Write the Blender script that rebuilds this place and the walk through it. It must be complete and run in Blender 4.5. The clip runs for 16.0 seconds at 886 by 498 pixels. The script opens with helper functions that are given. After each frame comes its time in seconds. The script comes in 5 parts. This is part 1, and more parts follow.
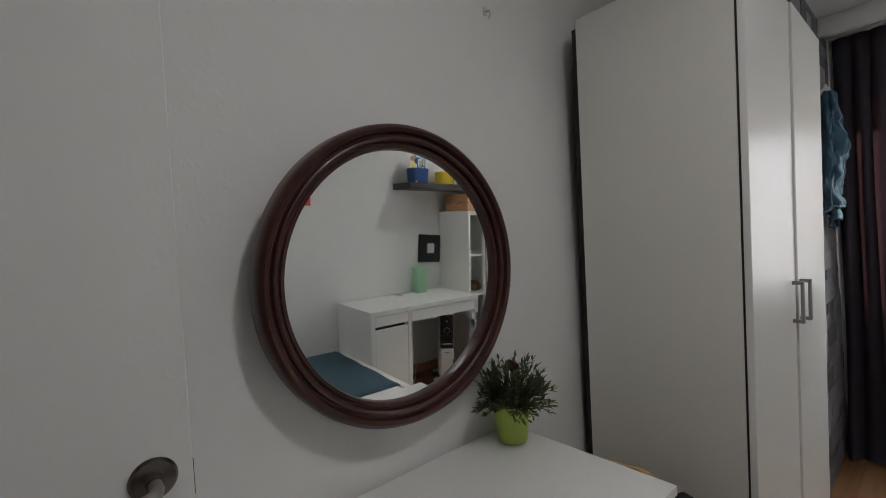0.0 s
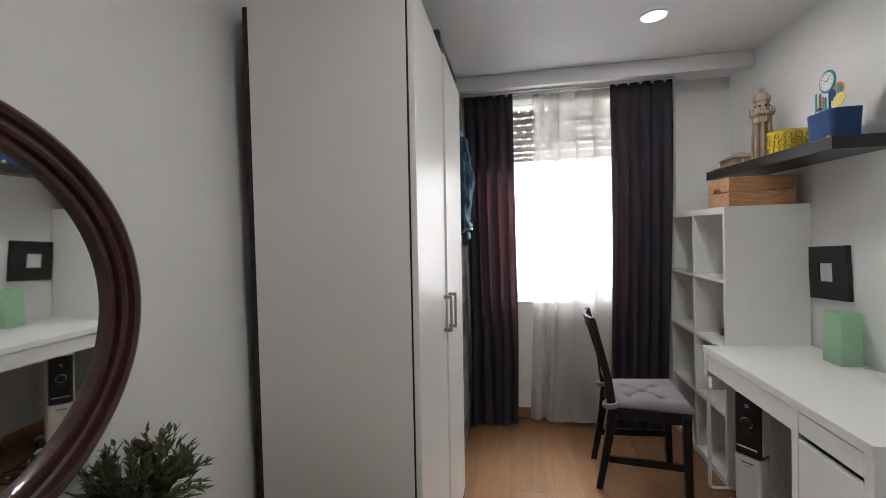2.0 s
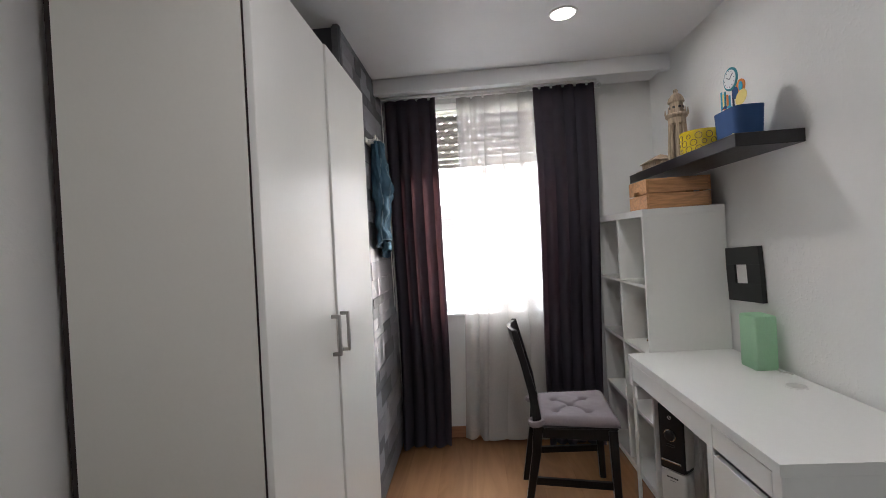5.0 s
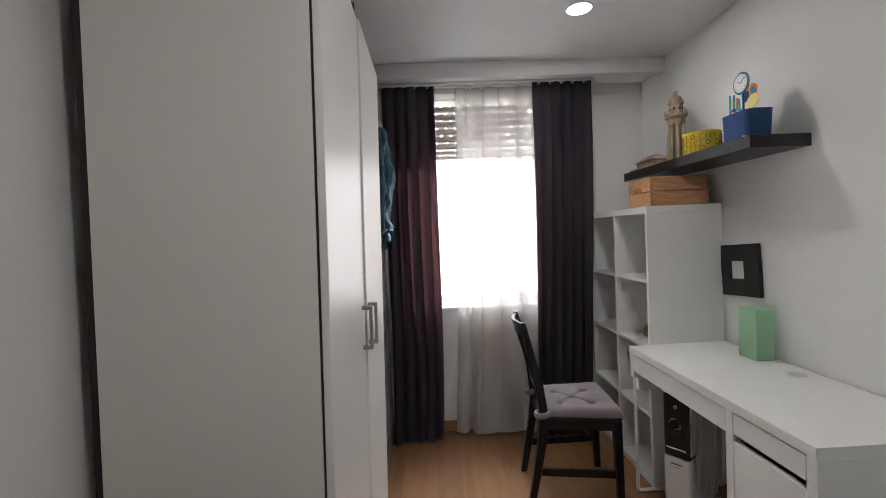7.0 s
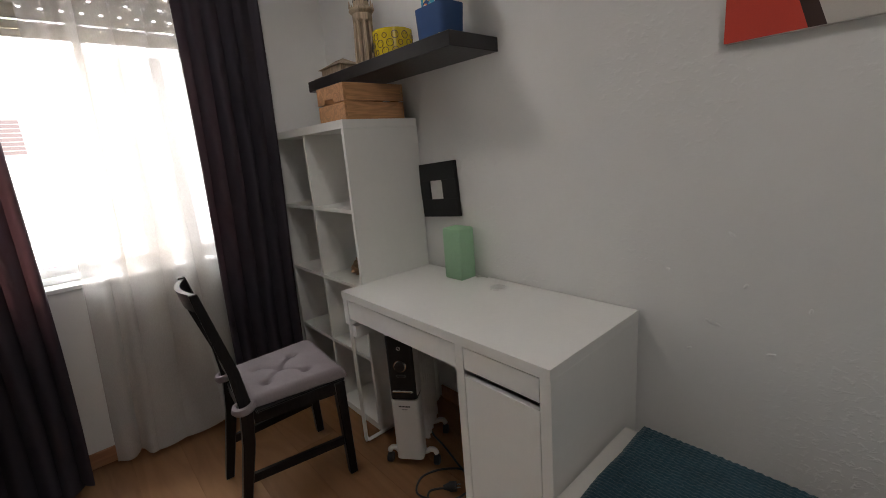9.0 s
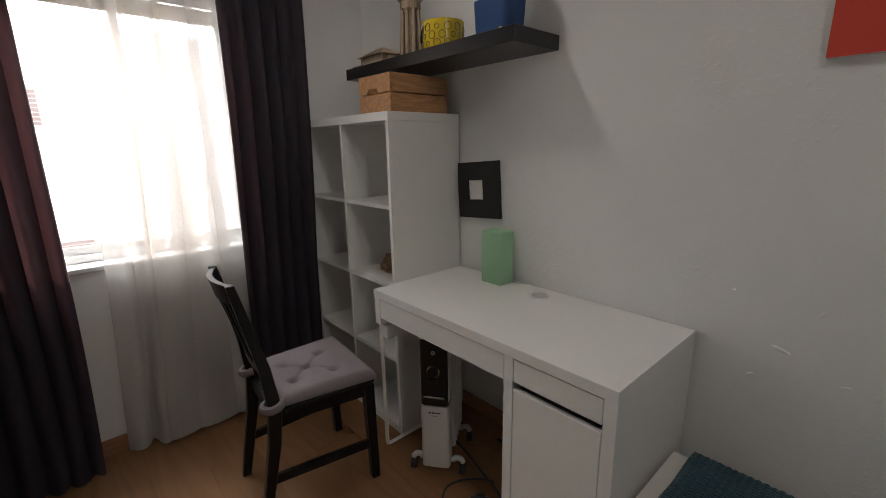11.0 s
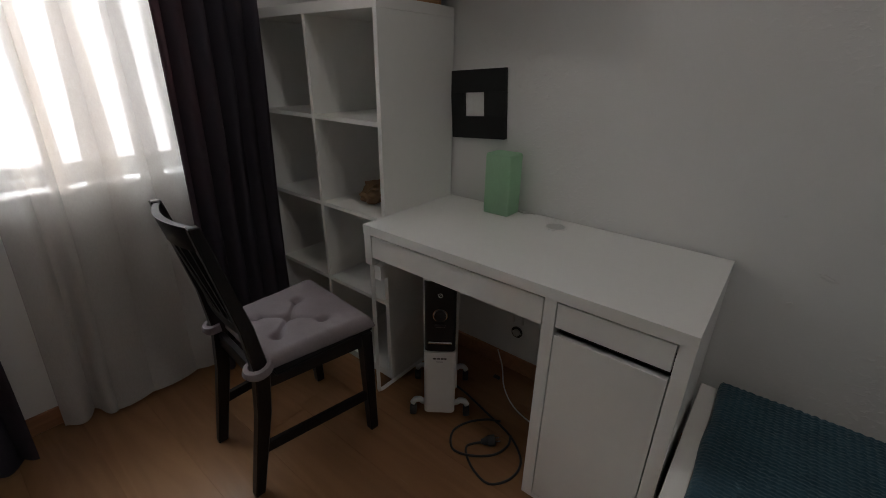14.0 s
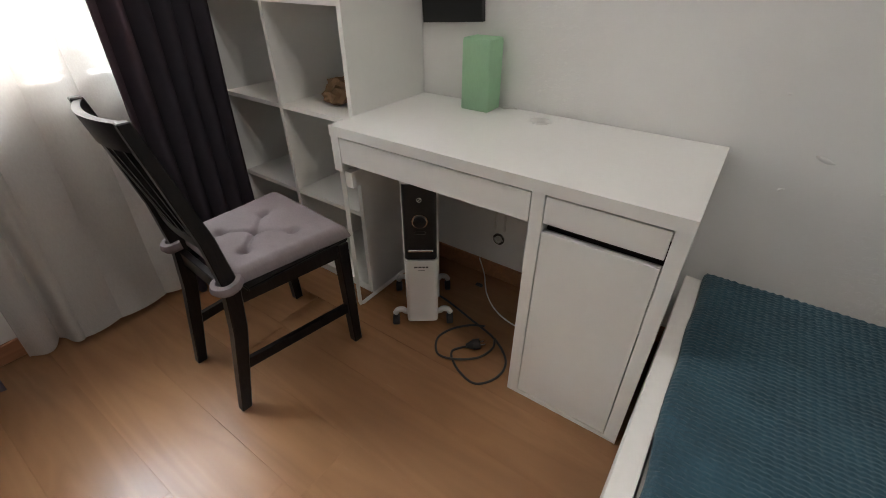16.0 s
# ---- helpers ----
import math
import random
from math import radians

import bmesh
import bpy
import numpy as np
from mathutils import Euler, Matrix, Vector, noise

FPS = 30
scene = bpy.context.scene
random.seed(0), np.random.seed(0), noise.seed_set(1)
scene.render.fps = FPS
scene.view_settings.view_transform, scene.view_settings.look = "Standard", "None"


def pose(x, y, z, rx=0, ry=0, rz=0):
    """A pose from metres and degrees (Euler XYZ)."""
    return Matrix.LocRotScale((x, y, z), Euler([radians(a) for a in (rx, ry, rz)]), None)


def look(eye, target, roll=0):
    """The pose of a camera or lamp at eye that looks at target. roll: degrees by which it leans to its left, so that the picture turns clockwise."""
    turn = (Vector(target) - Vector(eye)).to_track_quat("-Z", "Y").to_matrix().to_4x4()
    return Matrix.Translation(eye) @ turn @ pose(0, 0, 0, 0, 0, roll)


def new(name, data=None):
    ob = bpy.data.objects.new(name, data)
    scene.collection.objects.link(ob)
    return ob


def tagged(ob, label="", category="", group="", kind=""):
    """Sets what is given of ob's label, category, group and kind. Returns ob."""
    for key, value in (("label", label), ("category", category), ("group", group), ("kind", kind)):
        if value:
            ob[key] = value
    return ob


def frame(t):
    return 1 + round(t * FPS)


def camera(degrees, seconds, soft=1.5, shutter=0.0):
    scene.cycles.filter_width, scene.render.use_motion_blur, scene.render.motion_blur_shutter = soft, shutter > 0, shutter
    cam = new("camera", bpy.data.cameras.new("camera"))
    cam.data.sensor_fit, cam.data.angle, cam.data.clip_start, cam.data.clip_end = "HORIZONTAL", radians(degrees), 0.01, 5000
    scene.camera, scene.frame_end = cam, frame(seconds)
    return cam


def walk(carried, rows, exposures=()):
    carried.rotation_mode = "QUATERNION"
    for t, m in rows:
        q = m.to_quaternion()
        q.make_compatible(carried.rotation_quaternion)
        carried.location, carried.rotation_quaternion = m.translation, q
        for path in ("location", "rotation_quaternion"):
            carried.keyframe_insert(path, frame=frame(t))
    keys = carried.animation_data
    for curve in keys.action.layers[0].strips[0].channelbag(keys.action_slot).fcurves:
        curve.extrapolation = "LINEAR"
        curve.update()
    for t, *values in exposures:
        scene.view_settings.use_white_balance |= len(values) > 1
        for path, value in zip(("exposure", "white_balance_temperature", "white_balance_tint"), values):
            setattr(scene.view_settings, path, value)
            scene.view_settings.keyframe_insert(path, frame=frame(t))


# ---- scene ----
cam = camera(92.1, 16.0, soft=0.9)
PATH = [
    (0, (-2.557, 1.397, 1.341), (-1.261, 2.92, 1.314), -3.7),
    (0.5, (-2.548, 1.42, 1.339), (-1.2, 2.897, 1.352), -2.2),
    (1, (-2.459, 1.424, 1.337), (-0.757, 2.473, 1.299), -1.8),
    (1.5, (-2.381, 1.458, 1.402), (-0.473, 2.05, 1.316), -2.3),
    (2, (-2.363, 1.473, 1.379), (-0.389, 1.787, 1.304), -2.2),
    (2.5, (-2.347, 1.474, 1.376), (-0.364, 1.697, 1.238), -2.5),
    (3, (-2.325, 1.438, 1.38), (-0.34, 1.598, 1.199), -4.0),
    (3.5, (-2.275, 1.365, 1.388), (-0.287, 1.542, 1.257), -4.0),
    (4, (-2.202, 1.304, 1.377), (-0.217, 1.511, 1.259), -4.7),
    (4.5, (-2.167, 1.251, 1.37), (-0.178, 1.444, 1.277), -4.3),
    (4.7, (-2.165, 1.231, 1.363), (-0.174, 1.405, 1.299), -4.0),
    (7, (-2.125, 1.514, 1.357), (-0.128, 1.443, 1.291), -2.5),
    (7.5, (-2.096, 1.534, 1.339), (-0.109, 1.344, 1.216), -1.8),
    (8, (-1.952, 1.478, 1.342), (0.003, 1.056, 1.304), -3.3),
    (8.5, (-1.767, 1.357, 1.333), (-0.009, 0.418, 1.166), -4.3),
    (9, (-1.614, 1.328, 1.306), (-0.15, 0.042, 0.852), -4.6),
    (11.3, (-1.371, 1.414, 1.328), (0.084, 0.12, 0.873), -0.7),
    (11.5, (-1.288, 1.403, 1.37), (0.215, 0.105, 1.133), -2.1),
    (12, (-1.091, 1.392, 1.395), (0.47, 0.142, 1.378), -2.2),
    (12.5, (-1.044, 1.398, 1.418), (0.533, 0.168, 1.371), -2.0),
    (13, (-1.049, 1.435, 1.383), (0.406, 0.065, 1.291), -1.4),
    (13.5, (-1.072, 1.417, 1.326), (0.178, -0.075, 0.868), 0.2),
    (14, (-1.094, 1.425, 1.264), (0.054, -0.007, 0.47), 0.8),
    (14.5, (-1.107, 1.425, 1.256), (0.003, -0.016, 0.426), 1.2),
    (15, (-1.101, 1.43, 1.243), (-0.084, 0.062, 0.197), 0.1),
    (15.5, (-1.068, 1.396, 1.187), (-0.098, 0.05, 0.07), -1.2),
    (16, (-1.053, 1.388, 1.167), (-0.1, 0.025, 0.057), 0.1),
]
EXPOSURES = [
    (0.0, 1.42, 6250, 12),
    (0.5, 1.7, 6250, 12),
    (1.0, 1.52, 6250, 12),
    (1.5, 1.92, 6250, 13),
    (3.5, 1.95, 6250, 13),
    (4.7, 1.85, 6250, 14),
    (6.8, 1.74, 6300, 14),
    (8.0, 1.72, 6400, 14),
    (8.5, 1.27, 6500, 15),
    (9.0, 1.22, 6700, 15),
    (11.5, 1.06, 6750, 15),
    (12.5, 0.93, 6500, 15),
    (13.5, 0.4, 6500, 15),
    (14.0, 0.47, 6550, 14),
    (14.5, 1.0, 6700, 15),
    (15.0, 1.32, 7000, 16),
    (15.5, 1.95, 6700, 15),
    (16.0, 1.86, 6700, 14),
]
walk(cam, [(t, look(eye, target, roll)) for t, eye, target, roll in PATH],
     exposures=EXPOSURES)

# ---- world, sun, large lights ----
SUN_EL, SUN_TRAVEL = 14.0, (-0.70, 0.72)
world = bpy.data.worlds.new("sky")
scene.world = world
world.use_nodes = True
wn = world.node_tree.nodes
sky = wn.new("ShaderNodeTexSky")
sky.sky_type, sky.sun_disc = "NISHITA", False
sky.sun_elevation = radians(SUN_EL)
sky.sun_rotation = math.atan2(-SUN_TRAVEL[0], -SUN_TRAVEL[1])
wn["Background"].inputs["Strength"].default_value = 0.12
world.node_tree.links.new(sky.outputs[0], wn["Background"].inputs["Color"])

sun_data = bpy.data.lights.new("sun", "SUN")
sun_data.energy, sun_data.angle, sun_data.color = 3.8, radians(0.5), (1.0, 0.93, 0.84)
sun = new("sun", sun_data)
travel = Vector((SUN_TRAVEL[0], SUN_TRAVEL[1], -math.tan(radians(SUN_EL))))
sun.matrix_world = Matrix.Translation((6, -3, 5)) @ travel.to_track_quat("-Z", "Y").to_matrix().to_4x4()


def area(name, eye, target, sx, sy, watts, color):
    d = bpy.data.lights.new(name, "AREA")
    d.shape, d.size, d.size_y, d.energy, d.color = "RECTANGLE", sx, sy, watts, color
    ob = new(name, d)
    ob.matrix_world = look(eye, target)
    return ob


# stand-in lamp for sky light, out of sight outside above the window
area("window_sky_light", (1.75, 1.0, 2.42), (0.70, 1.05, 1.25), 1.6, 1.0, 54, (0.90, 0.97, 1.0))
# ceiling spots; the second is added, unseen, to brighten the back of the room
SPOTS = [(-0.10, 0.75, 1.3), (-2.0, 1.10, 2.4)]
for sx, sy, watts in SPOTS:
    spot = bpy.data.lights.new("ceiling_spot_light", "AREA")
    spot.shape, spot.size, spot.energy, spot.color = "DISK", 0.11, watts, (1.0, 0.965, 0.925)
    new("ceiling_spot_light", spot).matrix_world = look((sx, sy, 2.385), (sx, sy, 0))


# ---- materials ----
def mat(name, color, rough=0.5, vary=0.06, scale=6.0, grain=60.0, bump=0.1, dist=0.002, metal=0.0, stretch=(1, 1, 1),
        island=False, spec=0.5, coat=0.0, detail=4.0, rvary=0.1, objvar=0.0):
    m = bpy.data.materials.new(name)
    m.use_nodes = True
    nt, b = m.node_tree, m.node_tree.nodes["Principled BSDF"]
    L = nt.links.new
    co = nt.nodes.new("ShaderNodeTexCoord")
    mp = nt.nodes.new("ShaderNodeMapping")
    mp.inputs["Scale"].default_value = stretch
    L(co.outputs["Object"], mp.inputs["Vector"])
    big, fine = nt.nodes.new("ShaderNodeTexNoise"), nt.nodes.new("ShaderNodeTexNoise")
    for n, sc in ((big, scale), (fine, grain)):
        n.inputs["Scale"].default_value, n.inputs["Detail"].default_value = sc, detail
        L(mp.outputs[0], n.inputs["Vector"])
    mix = nt.nodes.new("ShaderNodeMix")
    mix.data_type = "FLOAT"
    mix.inputs[0].default_value = 0.4
    L(big.outputs["Fac"], mix.inputs[2])
    L(fine.outputs["Fac"], mix.inputs[3])
    ramp = nt.nodes.new("ShaderNodeMapRange")
    ramp.inputs[1].default_value, ramp.inputs[2].default_value = 0.3, 0.7
    ramp.inputs[3].default_value, ramp.inputs[4].default_value = 1 - vary, 1 + vary
    L(mix.outputs[0], ramp.inputs[0])
    fac = ramp.outputs[0]
    if objvar:
        info = nt.nodes.new("ShaderNodeObjectInfo")
        r2 = nt.nodes.new("ShaderNodeMapRange")
        r2.inputs[3].default_value, r2.inputs[4].default_value = 1 - objvar, 1 + objvar
        L(info.outputs["Random"], r2.inputs[0])
        mul = nt.nodes.new("ShaderNodeMath")
        mul.operation = "MULTIPLY"
        L(fac, mul.inputs[0])
        L(r2.outputs[0], mul.inputs[1])
        fac = mul.outputs[0]
    if island:
        geo = nt.nodes.new("ShaderNodeNewGeometry")
        r3 = nt.nodes.new("ShaderNodeMapRange")
        r3.inputs[3].default_value, r3.inputs[4].default_value = 0.65, 1.35
        L(geo.outputs["Random Per Island"], r3.inputs[0])
        mul = nt.nodes.new("ShaderNodeMath")
        mul.operation = "MULTIPLY"
        L(fac, mul.inputs[0])
        L(r3.outputs[0], mul.inputs[1])
        fac = mul.outputs[0]
    vm = nt.nodes.new("ShaderNodeVectorMath")
    vm.operation = "SCALE"
    vm.inputs[0].default_value = color
    L(fac, vm.inputs["Scale"])
    L(vm.outputs[0], b.inputs["Base Color"])
    rr = nt.nodes.new("ShaderNodeMapRange")
    rr.inputs[3].default_value, rr.inputs[4].default_value = max(0.02, rough - rvary), min(1, rough + rvary)
    L(big.outputs["Fac"], rr.inputs[0])
    L(rr.outputs[0], b.inputs["Roughness"])
    b.inputs["Metallic"].default_value = metal
    b.inputs["Specular IOR Level"].default_value = spec
    b.inputs["Coat Weight"].default_value = coat
    if bump:
        bp = nt.nodes.new("ShaderNodeBump")
        bp.inputs["Strength"].default_value, bp.inputs["Distance"].default_value = bump, dist
        L(mix.outputs[0], bp.inputs["Height"])
        L(bp.outputs[0], b.inputs["Normal"])
    return m


def plaster(name, color, bump=0.5):
    """Painted plaster with soft lumps of about a centimetre and some filled dents."""
    m = mat(name, color, rough=0.6, vary=0.025, scale=1.3, grain=9, bump=0, rvary=0.08, spec=0.35)
    nt, b = m.node_tree, m.node_tree.nodes["Principled BSDF"]
    L = nt.links.new
    co = nt.nodes.new("ShaderNodeTexCoord")
    n1, n2, vo = nt.nodes.new("ShaderNodeTexNoise"), nt.nodes.new("ShaderNodeTexNoise"), nt.nodes.new("ShaderNodeTexVoronoi")
    for n, sc, de in ((n1, 58, 4), (n2, 8, 2)):
        n.inputs["Scale"].default_value, n.inputs["Detail"].default_value = sc, de
        L(co.outputs["Object"], n.inputs["Vector"])
    vo.inputs["Scale"].default_value = 2.6
    L(co.outputs["Object"], vo.inputs["Vector"])
    dent = nt.nodes.new("ShaderNodeMapRange")
    dent.inputs[1].default_value, dent.inputs[2].default_value = 0.0, 0.06
    dent.inputs[3].default_value, dent.inputs[4].default_value = 0.5, 0.0
    L(vo.outputs["Distance"], dent.inputs[0])
    a = nt.nodes.new("ShaderNodeMath")
    a.operation = "MULTIPLY_ADD"
    a.inputs[1].default_value = 0.6
    L(n2.outputs["Fac"], a.inputs[0])
    lump = nt.nodes.new("ShaderNodeMapRange")
    lump.inputs[1].default_value, lump.inputs[2].default_value = 0.52, 0.80
    L(n1.outputs["Fac"], lump.inputs[0])
    L(lump.outputs[0], a.inputs[2])
    patch, pr, gate = nt.nodes.new("ShaderNodeTexNoise"), nt.nodes.new("ShaderNodeMapRange"), nt.nodes.new("ShaderNodeMath")
    patch.inputs["Scale"].default_value, patch.inputs["Detail"].default_value = 1.7, 2
    L(co.outputs["Object"], patch.inputs["Vector"])
    pr.inputs[1].default_value, pr.inputs[2].default_value = 0.50, 0.72
    pr.inputs[3].default_value, pr.inputs[4].default_value = 0.16, 1.35
    L(patch.outputs["Fac"], pr.inputs[0])
    gate.operation = "MULTIPLY"
    L(a.outputs[0], gate.inputs[0])
    L(pr.outputs[0], gate.inputs[1])
    a2 = nt.nodes.new("ShaderNodeMath")
    L(gate.outputs[0], a2.inputs[0])
    L(dent.outputs[0], a2.inputs[1])
    bp = nt.nodes.new("ShaderNodeBump")
    bp.inputs["Strength"].default_value, bp.inputs["Distance"].default_value = bump, 0.004
    L(a2.outputs[0], bp.inputs["Height"])
    L(bp.outputs[0], b.inputs["Normal"])
    return m


def woodmat(name, color, rough=0.35, axis=0, contrast=0.25, rings=9.0, objvar=0.08, bump=0.06, coat=0.0, fine=1.0, spec=0.5, squash=0.08):
    """Wood with stretched grain along the axis (0 x, 1 y, 2 z)."""
    m = bpy.data.materials.new(name)
    m.use_nodes = True
    nt, b = m.node_tree, m.node_tree.nodes["Principled BSDF"]
    L = nt.links.new
    co = nt.nodes.new("ShaderNodeTexCoord")
    info = nt.nodes.new("ShaderNodeObjectInfo")
    off = nt.nodes.new("ShaderNodeVectorMath")
    off.operation = "SCALE"
    off.inputs[0].default_value = (7.0, 13.0, 5.0)
    L(info.outputs["Random"], off.inputs["Scale"])
    add = nt.nodes.new("ShaderNodeVectorMath")
    L(co.outputs["Object"], add.inputs[0])
    L(off.outputs[0], add.inputs[1])
    mp = nt.nodes.new("ShaderNodeMapping")
    sc = [1.0, 1.0, 1.0]
    sc[axis] = squash
    mp.inputs["Scale"].default_value = sc
    L(add.outputs[0], mp.inputs["Vector"])
    n1, n2 = nt.nodes.new("ShaderNodeTexNoise"), nt.nodes.new("ShaderNodeTexNoise")
    n1.inputs["Scale"].default_value, n1.inputs["Detail"].default_value, n1.inputs["Distortion"].default_value = rings, 3, 1.2
    n2.inputs["Scale"].default_value, n2.inputs["Detail"].default_value = rings * 14, 4
    L(mp.outputs[0], n1.inputs["Vector"])
    L(mp.outputs[0], n2.inputs["Vector"])
    wv = nt.nodes.new("ShaderNodeMath")
    wv.operation = "PINGPONG"
    wv.inputs[1].default_value = 0.09
    L(n1.outputs["Fac"], wv.inputs[0])
    s = nt.nodes.new("ShaderNodeMath")
    s.operation = "MULTIPLY_ADD"
    s.inputs[1].default_value = 6.0
    L(wv.outputs[0], s.inputs[0])
    half = nt.nodes.new("ShaderNodeMath")
    half.operation = "MULTIPLY_ADD"
    half.inputs[1].default_value, half.inputs[2].default_value = fine, 0.5 * (1 - fine)
    L(n2.outputs["Fac"], half.inputs[0])
    L(half.outputs[0], s.inputs[2])
    b.inputs["Specular IOR Level"].default_value = spec
    ramp = nt.nodes.new("ShaderNodeMapRange")
    ramp.inputs[1].default_value, ramp.inputs[2].default_value = 0.35, 1.1
    ramp.inputs[3].default_value, ramp.inputs[4].default_value = 1 - contrast, 1 + contrast * 0.5
    L(s.outputs[0], ramp.inputs[0])
    r2 = nt.nodes.new("ShaderNodeMapRange")
    r2.inputs[3].default_value, r2.inputs[4].default_value = 1 - objvar, 1 + objvar
    L(info.outputs["Random"], r2.inputs[0])
    mul = nt.nodes.new("ShaderNodeMath")
    mul.operation = "MULTIPLY"
    L(ramp.outputs[0], mul.inputs[0])
    L(r2.outputs[0], mul.inputs[1])
    vm = nt.nodes.new("ShaderNodeVectorMath")
    vm.operation = "SCALE"
    vm.inputs[0].default_value = color
    L(mul.outputs[0], vm.inputs["Scale"])
    L(vm.outputs[0], b.inputs["Base Color"])
    rr = nt.nodes.new("ShaderNodeMapRange")
    rr.inputs[3].default_value, rr.inputs[4].default_value = rough - 0.06, rough + 0.1
    L(n2.outputs["Fac"], rr.inputs[0])
    L(rr.outputs[0], b.inputs["Roughness"])
    b.inputs["Coat Weight"].default_value = coat
    bp = nt.nodes.new("ShaderNodeBump")
    bp.inputs["Strength"].default_value, bp.inputs["Distance"].default_value = bump, 0.001
    L(s.outputs[0], bp.inputs["Height"])
    if bump > 0:
        L(bp.outputs[0], b.inputs["Normal"])
    return m


def cloth(name, color, glow, glow_amount, clear=0.0, weave=900.0, tint=(1, 1, 1)):
    """Woven cloth that lets some light through: diffuse, translucent and, for a sheer, open weave."""
    m = mat(name, color, rough=0.9, vary=0.12, scale=5, grain=220, bump=0.3, dist=0.0008, spec=0.15, stretch=(1, 1, 0.3))
    nt, b = m.node_tree, m.node_tree.nodes["Principled BSDF"]
    L = nt.links.new
    out = nt.nodes["Material Output"]
    tr = nt.nodes.new("ShaderNodeBsdfTranslucent")
    tr.inputs["Color"].default_value = (*glow, 1)
    mx = nt.nodes.new("ShaderNodeMixShader")
    mx.inputs[0].default_value = glow_amount
    L(b.outputs[0], mx.inputs[1])
    L(tr.outputs[0], mx.inputs[2])
    last = mx
    if clear:
        tp = nt.nodes.new("ShaderNodeBsdfTransparent")
        tp.inputs["Color"].default_value = (*tint, 1)
        m2 = nt.nodes.new("ShaderNodeMixShader")
        co = nt.nodes.new("ShaderNodeTexCoord")
        n = nt.nodes.new("ShaderNodeTexNoise")
        n.inputs["Scale"].default_value, n.inputs["Detail"].default_value = 520, 2
        L(co.outputs["Object"], n.inputs["Vector"])
        r = nt.nodes.new("ShaderNodeMapRange")
        r.inputs[3].default_value, r.inputs[4].default_value = clear - 0.1, clear + 0.1
        L(n.outputs["Fac"], r.inputs[0])
        L(r.outputs[0], m2.inputs[0])
        L(mx.outputs[0], m2.inputs[1])
        L(tp.outputs[0], m2.inputs[2])
        last = m2
    L(last.outputs[0], out.inputs["Surface"])
    return m


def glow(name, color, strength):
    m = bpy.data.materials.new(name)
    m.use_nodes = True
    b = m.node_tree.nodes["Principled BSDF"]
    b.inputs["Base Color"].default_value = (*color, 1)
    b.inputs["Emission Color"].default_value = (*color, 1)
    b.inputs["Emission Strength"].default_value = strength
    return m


WALL = plaster("wall_paint", (0.78, 0.78, 0.76), 0.58)
SMOOTHWALL = plaster("smooth_wall_paint", (0.78, 0.78, 0.76), 0.16)
CEIL = plaster("ceiling_paint", (0.76, 0.76, 0.77), 0.12)
WHITE = mat("white_foil", (0.80, 0.80, 0.77), rough=0.38, vary=0.02, scale=2, grain=40, bump=0.03)
DOORWHITE = mat("white_door_foil", (0.80, 0.80, 0.77), rough=0.32, rvary=0.04, spec=0.6, vary=0.02, scale=2, grain=200, bump=0.04, stretch=(1, 1, 0.15))
WARDSIDE = mat("wardrobe_foil", (0.74, 0.73, 0.68), rough=0.5, vary=0.02, scale=1.5, grain=90, bump=0.03)
# dark colour for gaps, and for the mirror's backing
DARKGAP = mat("dark_gap_backing", (0.026, 0.015, 0.014), rough=0.7)
STEEL = mat("brushed_steel", (0.42, 0.41, 0.39), rough=0.35, metal=1.0, grain=150, bump=0.05, stretch=(1, 1, 0.2))
BRASSY = mat("worn_nickel", (0.22, 0.19, 0.165), rough=0.25, metal=1.0, vary=0.15)
MAHOGANY = woodmat("mahogany", (0.048, 0.014, 0.010), rough=0.3, axis=0, contrast=0.35, rings=12, coat=0.25)
LAMINATE = [woodmat("oak_laminate", (0.280, 0.148, 0.074), rough=0.21, axis=0, contrast=0.11, rings=6.0, objvar=0.06, bump=0.0, fine=0.3, spec=0.26, squash=0.085)]
SKIRTWOOD = woodmat("oak_skirting", (0.36, 0.17, 0.085), rough=0.4, axis=1, contrast=0.2)
PINE = woodmat("pine", (0.50, 0.26, 0.115), rough=0.55, axis=1, contrast=0.3, rings=14, objvar=0.1)
TAN = woodmat("beech", (0.55, 0.36, 0.18), rough=0.5, axis=1, contrast=0.2)
CARVED = woodmat("carved_wood", (0.40, 0.31, 0.22), rough=0.75, axis=2, contrast=0.3, rings=20, objvar=0.05, bump=0.3)
BLACKWOOD = woodmat("black_brown_stain", (0.010, 0.0085, 0.0085), rough=0.30, axis=2, contrast=0.35, rings=30, bump=0.05, spec=0.3)
SHELFBLACK = woodmat("black_brown_foil", (0.012, 0.010, 0.012), rough=0.3, axis=0, contrast=0.3, rings=30)
BLACKPL = mat("black_plastic", (0.010, 0.010, 0.011), rough=0.36, spec=0.3, vary=0.1)
RUBBER = mat("black_rubber", (0.016, 0.016, 0.016), rough=0.6, vary=0.1)
GREYPL = mat("pale_grey_enamel", (0.58, 0.57, 0.55), rough=0.35, vary=0.03)
CHROME = mat("chrome", (0.6, 0.6, 0.6), rough=0.15, metal=1.0)
CUSHION = cloth("grey_cotton", (0.255, 0.22, 0.232), (0.3, 0.26, 0.27), 0.05)
DARKCLOTH = cloth("charcoal_curtain_cloth", (0.044, 0.041, 0.052), (0.66, 0.43, 0.45), 0.135)
SHEER = cloth("white_voile", (0.66, 0.64, 0.61), (0.60, 0.57, 0.54), 0.22, clear=0.43)
